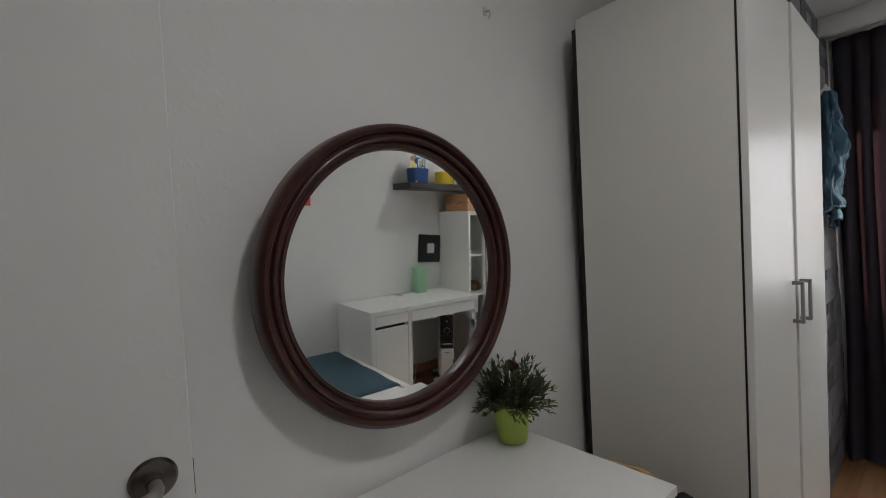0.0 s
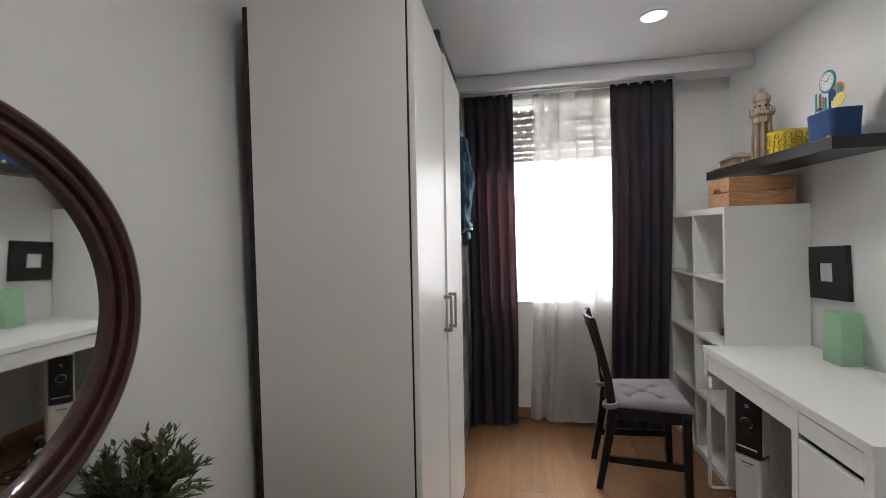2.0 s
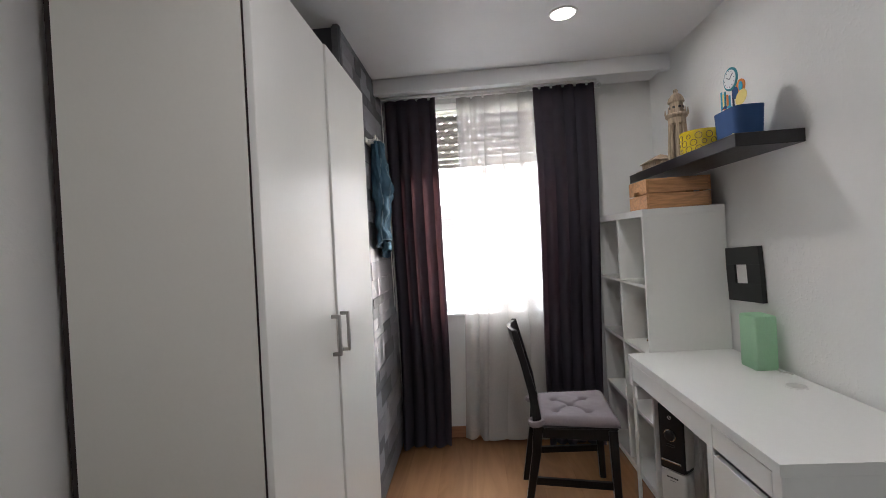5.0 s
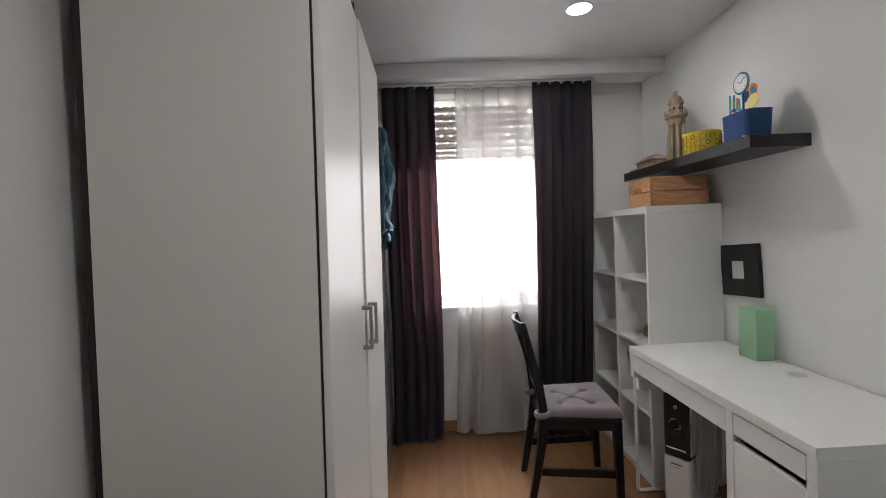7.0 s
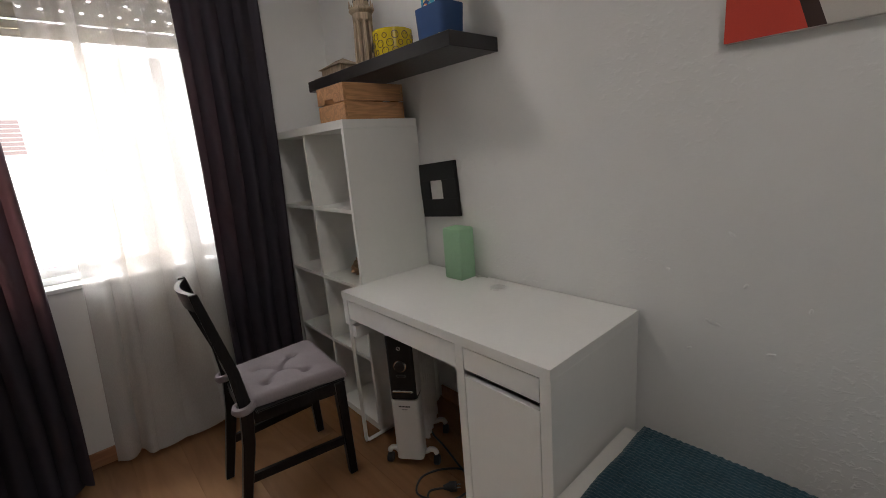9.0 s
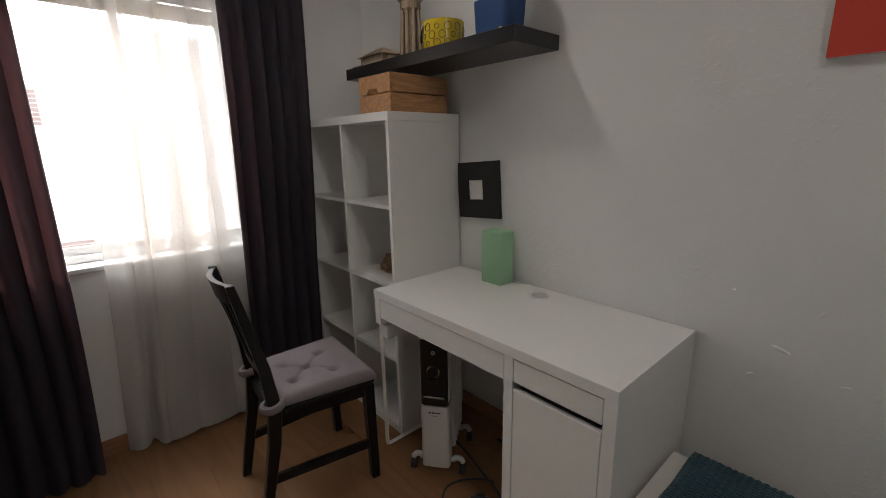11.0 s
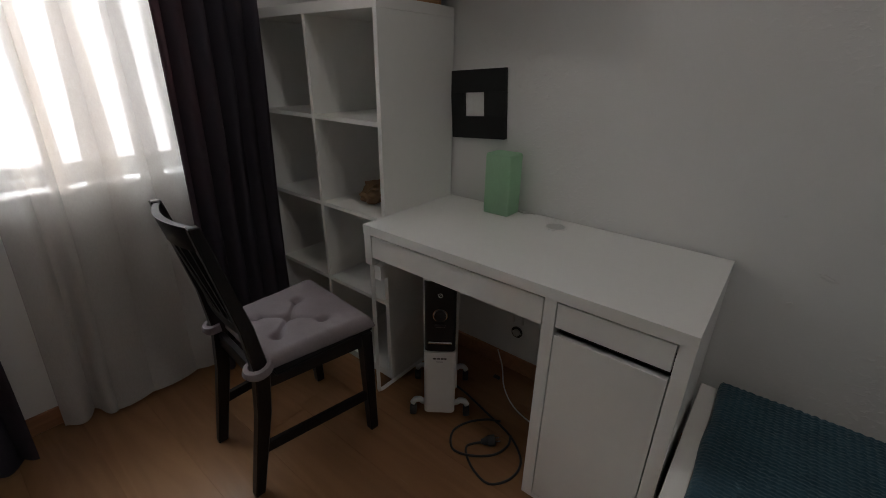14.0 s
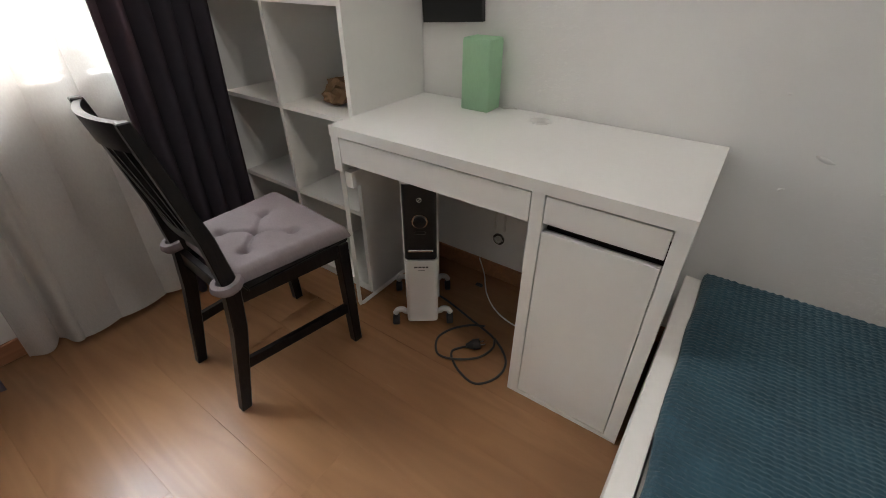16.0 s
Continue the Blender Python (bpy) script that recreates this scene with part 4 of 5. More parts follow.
for k in range(13):
    y_ = -0.024 + 0.004 * k
    tube(smooth_path([(CR - 0.01, y_, CH), (CR + 0.010, y_ * 1.2, CH - 0.006), (CR + 0.017, y_ * 1.5, CH - 0.035), (CR + 0.012 + 0.003 * (k % 3), y_ * 1.8, CH - 0.06 - 0.004 * (k % 2))], 4), 0.0034, 5, bm=tas)
part("tassel", tas, BLACKBAG, cup, "black thread tassel")

bx = thing("blue_gift_box", (-0.334, 0.13, SZ), "blue card planter with cut-out party figures and a clock", "box", world_coords=False)


def rrect(w, d, r, n=5):
    o = []
    for cx, cy, a0 in ((w - r, d - r, 0), (r - w, d - r, 90), (r - w, r - d, 180), (w - r, r - d, 270)):
        o += [(cx + r * math.cos(radians(a0 + 90 * i / n)), cy + r * math.sin(radians(a0 + 90 * i / n))) for i in range(n + 1)]
    return o


bb = bmesh.new()
ra = [bb.verts.new((x, y, 0)) for x, y in rrect(0.078, 0.054, 0.026)]
rb = [bb.verts.new((x, y, 0.126)) for x, y in rrect(0.086, 0.060, 0.03)]
rc = [bb.verts.new((x, y, 0.124)) for x, y in rrect(0.083, 0.057, 0.028)]
rd = [bb.verts.new((x, y, 0.02)) for x, y in rrect(0.075, 0.051, 0.025)]
for p_, q_ in ((ra, rb), (rb, rc), (rc, rd)):
    for i in range(len(p_)):
        bb.faces.new((p_[i], p_[(i + 1) % len(p_)], q_[(i + 1) % len(p_)], q_[i]))
bb.faces.new(ra[::-1])
bb.faces.new(rd)
part("box", bb, BLUECARD, bx, smooth=40)
FACEM = pose(0, 0, 0, 90, 0, 0) @ Matrix.Diagonal((-1, 1, -1, 1))


def disc(name, x, z, r, y, material, sx=1.0, tilt=0.0, thick=0.003, seg=28, lab=""):
    g = lathe([(0, 0), (r, 0), (r, thick), (0, thick)], seg)
    for v in g.verts:
        v.co.x *= sx
    bmesh.ops.transform(g, matrix=Matrix.Translation((x - 0.010, y, z - 0.004 if z > 0.05 else z)) @ pose(0, 0, 0, 0, tilt, 0) @ pose(0, 0, 0, -90, 0, 0), verts=g.verts)
    return part(name, g, material, bx, lab)


YF = 0.03
disc("clock_rim", -0.004, 0.252, 0.046, YF, TEAL, lab="teal rim of a card clock")
disc("clock_face", -0.004, 0.252, 0.037, YF + 0.0035, PALE, lab="white card clock face")
part("clock_pointer", beam([((-0.016, YF + 0.008, 0.246), 0.0015, 0.0006), ((0.000, YF + 0.008, 0.258), 0.002, 0.0006)], bevel=0), NAVY, bx)
part("clock_pointer", beam([((-0.016, YF + 0.008, 0.246), 0.0015, 0.0006), ((-0.038, YF + 0.008, 0.264), 0.002, 0.0006)], bevel=0), NAVY, bx)
for k in range(12):
    a = radians(30 * k)
    disc("clock_dot", -0.004 + 0.031 * math.sin(a), 0.252 + 0.031 * math.cos(a), 0.0018, YF + 0.0045, NAVY, seg=8)
disc("ball", -0.058, 0.205, 0.028, YF - 0.004, ORANGE, lab="orange and teal card ball")
disc("ball_patch", -0.066, 0.203, 0.018, YF + 0.001, CYAN, sx=0.6)
disc("drop", -0.026, 0.190, 0.024, YF - 0.002, BLUECARD, sx=0.8, lab="blue card drop")
disc("balloon", -0.068, 0.160, 0.026, YF + 0.002, PALEYELLOW, sx=1.35, tilt=25, lab="pale yellow card balloon")
disc("wheel", 0.040, 0.135, 0.022, YF + 0.002, BLUECARD, lab="blue card gear wheel")
disc("wheel_hub", 0.040, 0.135, 0.011, YF + 0.006, ORANGE)
disc("wheel_hub", 0.040, 0.135, 0.0065, YF + 0.0095, PALE)
disc("wheel", 0.008, 0.132, 0.019, YF + 0.004, CYAN, lab="cyan card gear wheel")
disc("wheel_hub", 0.008, 0.132, 0.008, YF + 0.008, PALEYELLOW)
part("card_panel", box(-0.048, 0.020, YF - 0.006, YF - 0.003, 0.115, 0.190), PALE, bx)
for x0, h_, c_ in ((0.066, 0.075, CYAN), (0.054, 0.062, PALEYELLOW), (0.042, 0.070, TEAL), (0.026, 0.052, ORANGE), (0.012, 0.045, CYAN), (-0.012, 0.06, NAVY)):
    part("card_strip", box(x0 - 0.0145, x0 - 0.0055, YF - 0.002, YF + 0.001, 0.115, 0.125 + h_ + 0.018), c_, bx)
disc("button", -0.045, 0.012, 0.010, 0.0555, PALEYELLOW)

# ---- picture and canvas ----
pic = thing("picture_frame", (-0.124, 0, 1.125), "square black frame with a small pale square window", "picture frame")
PX0, PX1, PZ0, PZ1, QX0, QX1, QZ0, QZ1 = -0.246, -0.002, 1.001, 1.249, -0.156, -0.066, 1.083, 1.169
pf = box(PX0, PX1, 0.002, 0.022, PZ0, QZ0, 0.001)
box(PX0, PX1, 0.002, 0.022, QZ1, PZ1, 0.001, bm=pf)
box(PX0, QX0, 0.002, 0.022, QZ0, QZ1, bm=pf)
box(QX1, PX1, 0.002, 0.022, QZ0, QZ1, bm=pf)
part("frame", pf, PICBLACK, pic)
part("insert", box(QX0, QX1, 0.003, 0.012, QZ0, QZ1), PICWHITE, pic, "pale square insert")

pic.rotation_euler = (0, radians(3.8), 0)  # hangs askew

art = thing("canvas_painting", (-1.6, 0, 1.52), "abstract canvas with a red wedge, dark edge and pale grey", "painting")
AX0, AX1, AZ0, AZ1 = -1.945, -1.246, 1.503, 2.08


def flat(pts, y0, y1):
    return extrude_shape(pts, y1 - y0, Matrix(((1, 0, 0, 0), (0, 0, 1, y0), (0, 1, 0, 0), (0, 0, 0, 1))))


part("canvas", box(AX0, AX1, 0.002, 0.024, AZ0, AZ1, 0.002), CANVASEDGE, art)
part("pale_field", flat([(AX0, AZ0 + 0.001), (-1.440, AZ0 + 0.001), (AX1, 2.055), (AX1, AZ1), (AX0, AZ1)], 0.0242, 0.0250), CANVAS, art)
part("dark_wedge", flat([(-1.440, AZ0 + 0.001), (-1.408, AZ0 + 0.001), (AX1, 1.995), (AX1, 2.055)], 0.0242, 0.0250), DARKRED, art)
part("red_wedge", flat([(-1.408, AZ0 + 0.001), (AX1, AZ0 + 0.001), (AX1, 1.995)], 0.0242, 0.0250), RED, art)
for k in range(7):
    part("paint_ridge", tube(smooth_path([(-1.62 - 0.012 * k, 0.0265, 1.60 + 0.03 * k), (-1.59 - 0.012 * k, 0.027, 1.66 + 0.03 * k), (-1.58 - 0.01 * k, 0.0265, 1.74 + 0.02 * k)], 5), 0.003, 5), CANVAS, art)

# ---- desk ----
DX0, DX1, DY0, DY1, DZ = -1.05, -0.002, 0.012, 0.512, 0.75
desk = thing("desk", (-0.52, 0.26, 0), "white desk with a wide drawer and a small cupboard", "desk")
gx, gy, gr = -0.527, 0.096, 0.036
top = bmesh.new()
outer = [(DX0, DY0), (DX1, DY0), (DX1, DY1), (DX0, DY1)]
N = 32
for z in (DZ - 0.032, DZ):
    ring = [top.verts.new((gx + gr * math.cos(2 * math.pi * i / N), gy + gr * math.sin(2 * math.pi * i / N), z)) for i in range(N)]
    corners = [top.verts.new((x, y, z)) for x, y in outer]
    ed = [top.edges.new((ring[i], ring[(i + 1) % N])) for i in range(N)] + [top.edges.new((corners[i], corners[(i + 1) % 4])) for i in range(4)]
    bmesh.ops.triangle_fill(top, use_beauty=True, use_dissolve=False, edges=ed)
    if z < DZ - 0.01:
        low_r, low_c = ring, corners
for i in range(N):
    top.faces.new((low_r[i], low_r[(i + 1) % N], ring[(i + 1) % N], ring[i]))
for i in range(4):
    top.faces.new((low_c[i], low_c[(i + 1) % 4], corners[(i + 1) % 4], corners[i]))
part("desktop", top, WHITE, desk)
part("grommet", lathe([(gr - 0.006, -0.02), (gr - 0.0005, -0.02), (gr - 0.0005, 0.001), (gr + 0.004, 0.001), (gr + 0.004, 0.0025), (gr - 0.004, 0.0025), (gr - 0.006, -0.02)], 32, (gx, gy, DZ)), WHITE, desk, "white plastic cable grommet", smooth=30)
ZA = DZ - 0.032
part("right_side", box(DX0, DX0 + 0.035, DY0, DY1 - 0.003, 0, ZA, 0.001), WHITE, desk)
part("inner_side", box(-0.732, -0.698, DY0, DY1 - 0.003, 0, ZA, 0.001), WHITE, desk)
part("cupboard_bottom", box(DX0 + 0.035, -0.732, DY0, DY1 - 0.004, 0.0, 0.016), WHITE, desk)
part("cupboard_back", box(DX0 + 0.035, -0.732, DY0, DY0 + 0.01, 0.016, ZA), WHITE, desk)
# dark sheet behind the finger gap, its shade put in as colour
part("finger_gap_shade", box(DX0 + 0.035, -0.732, DY1 - 0.06, DY1 - 0.05, 0.60, 0.66), DARKGAP, desk, "dark sheet for the shade in the finger gap above the door")
part("small_drawer", box(DX0 + 0.038, -0.735, DY1 - 0.022, DY1 - 0.004, 0.640, ZA - 0.006, 0.001), WHITE, desk)
part("cupboard_door", box(DX0 + 0.038, -0.735, DY1 - 0.022, DY1 - 0.004, 0.019, 0.616, 0.001), WHITE, desk)
part("wide_drawer", box(-0.695, -0.037, DY1 - 0.022, DY1 - 0.006, 0.630, ZA - 0.006, 0.001), WHITE, desk)
part("drawer_box", box(-0.690, -0.040, DY0 + 0.05, DY1 - 0.024, 0.640, ZA - 0.006), WHITE, desk)
part("left_side", box(-0.036, DX1, DY0 + 0.003, DY1 - 0.003, 0.600, ZA, 0.001), WHITE, desk)
part("back_rail", box(-0.698, -0.036, DY0 + 0.006, DY0 + 0.02, 0.56, ZA), WHITE, desk)
lg = tube([(-0.018, DY1 - 0.018, 0.605), (-0.018, DY1 - 0.018, 0.03), (-0.018, DY1 - 0.022, 0.014), (-0.018, DY1 - 0.035, 0.010), (-0.018, DY0 + 0.05, 0.010), (-0.018, DY0 + 0.035, 0.014), (-0.018, DY0 + 0.03, 0.03), (-0.018, DY0 + 0.03, 0.605)], 0.010, 4)
part("leg_frame", lg, WHITE, desk, "white metal hoop leg")
part("leg_bracket", box(-0.068, -0.036, DY1 - 0.10, DY1 - 0.012, 0.545, 0.60, 0.001), WHITE, desk)

# green table lamp, socket, cables
lamp = thing("table_lamp", (-0.290, 0.072, DZ), "square frosted pale green glass table lamp, unlit", "lamp", world_coords=False)
gl = bmesh.new()
oa, ob_ = rrect(0.053, 0.044, 0.007, 4), rrect(0.053, 0.044, 0.010, 4)
rings = [[gl.verts.new((x * s, y * s, z)) for x, y in oa] for z, s in ((0.0, 0.97), (0.004, 1.0), (0.211, 1.0), (0.220, 0.97), (0.223, 0.90))]
for p_, q_ in zip(rings, rings[1:]):
    for i in range(len(p_)):
        gl.faces.new((p_[i], p_[(i + 1) % len(p_)], q_[(i + 1) % len(p_)], q_[i]))
gl.faces.new(rings[0][::-1])
gl.faces.new(rings[-1])
part("shade", gl, GREENGLASS, lamp, smooth=35)
part("cord", tube(smooth_path([(-0.04, -0.045, 0.006), (-0.075, -0.03, 0.004), (-0.10, -0.042, 0.005), (-0.12, -0.048, 0.004)], 6), 0.0028, 6), WHITECABLE, lamp, "thin white cord", smooth=60)

sock = thing("wall_socket", (-0.372, 0, 0.20), "round wall socket with its cover hanging loose", "socket")
SM = Matrix.Translation((-0.372, 0.0, 0.20)) @ Matrix.Rotation(radians(-90), 4, "X")
# shallow dish; the open box's inner shade is in its dark colour
part("box", lathe([(0, 0.001), (0.026, 0.001), (0.026, 0.006), (0.022, 0.006), (0.022, 0.003), (0, 0.003)], 24, m=SM), SOCKETDARK, sock, "open socket box, coloured dark for the shade inside")
part("insert", lathe([(0, 0.003), (0.016, 0.003), (0.016, 0.013), (0.011, 0.013), (0.010, 0.006), (0, 0.006)], 20, m=SM), GREYPL, sock)
for dx in (-0.019, 0.02):
    part("screw", lathe([(0, 0.006), (0.004, 0.006), (0.004, 0.010), (0, 0.010)], 8, m=SM @ Matrix.Translation((dx, 0.0, 0))), STEEL, sock)
for x in (-0.352, -0.395):
    single("wall_conduit", box(x - 0.004, x + 0.004, 0.0, 0.007, 0.245, 0.60, 0.001), WHITECABLE, "thin white cable clipped down the wall", "cable", "wall cables", base=(x, 0, 0.245))
single("white_cable", tube(smooth_path([(-0.30, 0.03, 0.09), (-0.345, 0.06, 0.04), (-0.40, 0.13, 0.004), (-0.48, 0.20, 0.004), (-0.57, 0.235, 0.004), (-0.69, 0.24, 0.004)], 8), 0.003, 6), WHITECABLE, "thin white cable lying on the floor", "cable", smooth=60, base=(-0.45, 0.15, 0.003))
single("black_clip", beam([((-0.345, 0.10, 0.0), 0.018, 0.009), ((-0.345, 0.10, 0.012), 0.012, 0.006)]), RUBBER, "small black plastic clip on the floor", "clip", base=(-0.345, 0.10, 0))

# ---- oil heater ----
ht = thing("oil_heater", (-0.315, 0.463, 0), "oil-filled radiator with black control panel and pale grey front", "heater", rz=216.9, world_coords=False)
# front faces local -y, its length runs to +y
hb = bmesh.new()
o2 = rrect(0.057, 0.038, 0.016, 4)
part("lower_front", (lambda b: (extrude_shape([(x, y + 0.038) for x, y in o2], 0.275, Matrix.Translation((0, 0, 0.055)), bm=b), b)[1])(hb), GREYPL, ht, "pale grey enamelled lower front", smooth=35)
hb = bmesh.new()
o3 = rrect(0.055, 0.040, 0.016, 4)
extrude_shape([(x, y + 0.040) for x, y in o3], 0.275, Matrix.Translation((0, 0, 0.336)), bm=hb)
part("control_panel", hb, BLACKPL, ht, "glossy black control panel", smooth=35)
part("surround", (lambda b: (extrude_shape([(x * 1.06, y * 1.0 + 0.046) for x, y in o3], 0.270, Matrix.Translation((0, 0, 0.350)), bm=b), b)[1])(bmesh.new()), GREYPL, ht, smooth=35)
KM = Matrix.Rotation(radians(90), 4, "X")
kn = part("knob", lathe([(0, 0), (0.022, 0), (0.021, 0.012), (0.017, 0.014), (0, 0.014)], 24, (0, 0.0005, 0.485), m=KM), BLACKPL, ht, smooth=35)
part("knob_ring", lathe([(0.0225, 0), (0.0255, 0), (0.0255, 0.004), (0.0225, 0.004), (0.0225, 0)], 28, (0, 0.0, 0.485), m=KM), CHROME, kn, "thin chrome ring")
part("warning_mark", lathe([(0.006, 0), (0.008, 0), (0.008, 0.0015), (0.006, 0.0015), (0.006, 0)], 18, (0, 0.0, 0.560), m=KM), GREYPL, ht)
part("warning_bar", beam([((-0.005, -0.0008, 0.555), 0.0012, 0.0006), ((0.005, -0.0008, 0.565), 0.0012, 0.0006)], bevel=0), GREYPL, ht)
part("switch", box(-0.018, 0.018, -0.006, 0.001, 0.437, 0.447, 0.002), BLACKPL, ht)
part("vent_lip", box(-0.042, 0.042, -0.008, 0.002, 0.368, 0.378, 0.003), CHROME, ht, "shiny lip under the controls")
for k, (x, w) in enumerate(((-0.018, 0.012), (-0.004, 0.011), (0.009, 0.010), (0.020, 0.008))):
    part("badge_bar", box(x - w / 2, x + w / 2, -0.0008, 0.0006, 0.300, 0.306), SOCKETDARK, ht)
part("badge_bar", box(-0.012, 0.012, -0.0008, 0.0006, 0.288, 0.291), PARCHMENT, ht)
for k in range(6):
    y = 0.105 + k * 0.034
    part("fin", box(-0.065, 0.065, y, y + 0.012, 0.075, 0.615, 0.005, 2), GREYPL, ht)
part("fin_header", rod((0, 0.078, 0.13), (0, 0.30, 0.13), 0.02, 14), GREYPL, ht)
part("fin_header", rod((0, 0.078, 0.56), (0, 0.30, 0.56), 0.02, 14), GREYPL, ht)
for y in (0.05, 0.255):
    bar = tube(smooth_path([(-0.105, y, 0.052), (-0.095, y, 0.068), (-0.075, y, 0.070), (-0.06, y, 0.060), (0.0, y, 0.056), (0.06, y, 0.060), (0.075, y, 0.070), (0.095, y, 0.068), (0.105, y, 0.052)], 4), 0.011, 8)
    foot = part("foot_bar", bar, GREYPL, ht, "bent grey foot bar", smooth=50)
    for sx in (-0.103, 0.103):
        w = lathe([(0, -0.012), (0.018, -0.012), (0.021, -0.008), (0.021, 0.008), (0.018, 0.012), (0, 0.012)], 18, m=Matrix.Translation((sx, y, 0.0212)) @ Matrix.Rotation(radians(90), 4, "Y"))
        part("wheel", w, RUBBER, foot, "black castor wheel", smooth=40)

cord = [(-0.19, 0.26, 0.06), (-0.22, 0.25, 0.008), (-0.30, 0.26, 0.005), (-0.42, 0.29, 0.005), (-0.55, 0.33, 0.005), (-0.635, 0.40, 0.005), (-0.645, 0.48, 0.005), (-0.60, 0.545, 0.005), (-0.53, 0.535, 0.005),
        (-0.475, 0.50, 0.005), (-0.455, 0.47, 0.005), (-0.47, 0.44, 0.005), (-0.49, 0.425, 0.010)]
loop = [(-0.49, 0.30, 0.012), (-0.44, 0.32, 0.006), (-0.39, 0.38, 0.005), (-0.375, 0.45, 0.005), (-0.42, 0.51, 0.005), (-0.49, 0.50, 0.012), (-0.55, 0.44, 0.006), (-0.57, 0.38, 0.011), (-0.555, 0.335, 0.013)]
cord = [(x - 0.008 * min(1, k / 3), y + 0.015 * min(1, k / 3), z) for k, (x, y, z) in enumerate(cord)]
loop = [(x - 0.008, y + 0.015, z) for x, y, z in loop]
cb = thing("heater_cord", (-0.5, 0.42, 0), "black mains cord with plug lying in loops on the floor", "power cord")
part("cord", tube(smooth_path(cord, 8), 0.0042, 8), RUBBER, cb, smooth=60)
part("cord_loop", tube(smooth_path(loop, 8), 0.0042, 8), RUBBER, cb, smooth=60)
pl = rod((-0.495, 0.442, 0.013), (-0.513, 0.425, 0.016), 0.008, 12, 0.017)
rod((-0.513, 0.425, 0.016), (-0.532, 0.408, 0.019), 0.019, 16, 0.0185, bm=pl)
part("plug", pl, RUBBER, cb, smooth=40)
for d in (-0.006, 0.006):
    part("plug_pin", rod((-0.532 + d, 0.408 - d, 0.019), (-0.545 + d, 0.396 - d, 0.021), 0.0024, 8), CHROME, cb)

# ---- chair ----
ch = thing("dining_chair", (0.074, 0.817, 0), "black-brown wooden chair with a tufted grey seat pad", "chair", rz=-5.0, world_coords=False)
# local: the seat's front faces -y, back at +y
SB = 0.445
for sx, hx in ((-1, 0.188), (1, 0.188)):
    part("front_leg", beam([((sx * 0.188, -0.200, 0.0), 0.016, 0.016), ((sx * 0.190, -0.190, SB - 0.03), 0.020, 0.020), ((sx * 0.190, -0.190, SB - 0.012), 0.020, 0.020)]), BLACKWOOD, ch)
for sx in (-1, 1):
    part("back_post", beam([((sx * 0.150, 0.222, 0.0), 0.015, 0.016), ((sx * 0.155, 0.165, 0.30), 0.017, 0.021), ((sx * 0.156, 0.150, SB), 0.017, 0.022), ((sx * 0.154, 0.168, 0.60), 0.016, 0.019),
                            ((sx * 0.150, 0.232, 0.885), 0.014, 0.014), ((sx * 0.150, 0.237, 0.908), 0.013, 0.013)]), BLACKWOOD, ch)
part("front_rail", box(-0.170, 0.170, -0.203, -0.182, SB - 0.062, SB - 0.012, 0.002), BLACKWOOD, ch)
part("back_rail", box(-0.139, 0.139, 0.140, 0.160, SB - 0.062, SB - 0.012, 0.002), BLACKWOOD, ch)
for sx in (-1, 1):
    q = bmesh.new()
    a = [q.verts.new((sx * 0.188 + dx, -0.171, z)) for dx, z in ((-0.01, SB - 0.062), (0.01, SB - 0.062), (0.01, SB - 0.012), (-0.01, SB - 0.012))]
    b = [q.verts.new((sx * 0.158 + dx, 0.132, z)) for dx, z in ((-0.01, SB - 0.062), (0.01, SB - 0.062), (0.01, SB - 0.012), (-0.01, SB - 0.012))]
    for i in range(4):
        q.faces.new((a[i], a[(i + 1) % 4], b[(i + 1) % 4], b[i]))
    q.faces.new(a[::-1]); q.faces.new(b)
    part("side_rail", q, BLACKWOOD, ch)
    q = bmesh.new()
    a = [q.verts.new((sx * 0.188 + dx, -0.178, z)) for dx, z in ((-0.008, 0.148), (0.008, 0.148), (0.008, 0.182), (-0.008, 0.182))]
    b = [q.verts.new((sx * 0.154 + dx, 0.175, z)) for dx, z in ((-0.008, 0.148), (0.008, 0.148), (0.008, 0.182), (-0.008, 0.182))]
    for i in range(4):
        q.faces.new((a[i], a[(i + 1) % 4], b[(i + 1) % 4], b[i]))
    q.faces.new(a[::-1]); q.faces.new(b)
    part("stretcher", q, BLACKWOOD, ch)
part("seat", box(-0.205, 0.205, -0.215, 0.125, SB - 0.0115, SB, 0.004, 2), BLACKWOOD, ch)


def rail_fn(z0, z1, y0, y1, bow, th):
    b = bmesh.new()
    n = 12
    rr_ = []
    for i in range(n + 1):
        x = -0.137 + 0.274 * i / n
        d = bow * (1 - (x / 0.137) ** 2)
        rr_.append([b.verts.new((x, y, z)) for y, z in ((y0 + d, z0), (y0 + d + th, z0), (y1 + d + th, z1), (y1 + d, z1))])
    for p_, q_ in zip(rr_, rr_[1:]):
        for i in range(4):
            b.faces.new((p_[i], p_[(i + 1) % 4], q_[(i + 1) % 4], q_[i]))
    b.faces.new(rr_[0][::-1]); b.faces.new(rr_[-1])
    return b


part("top_rail", rail_fn(0.835, 0.903, 0.210, 0.226, 0.030, 0.018), BLACKWOOD, ch, smooth=40)
part("lower_back_rail", rail_fn(0.560, 0.595, 0.155, 0.160, 0.010, 0.016), BLACKWOOD, ch, smooth=40)
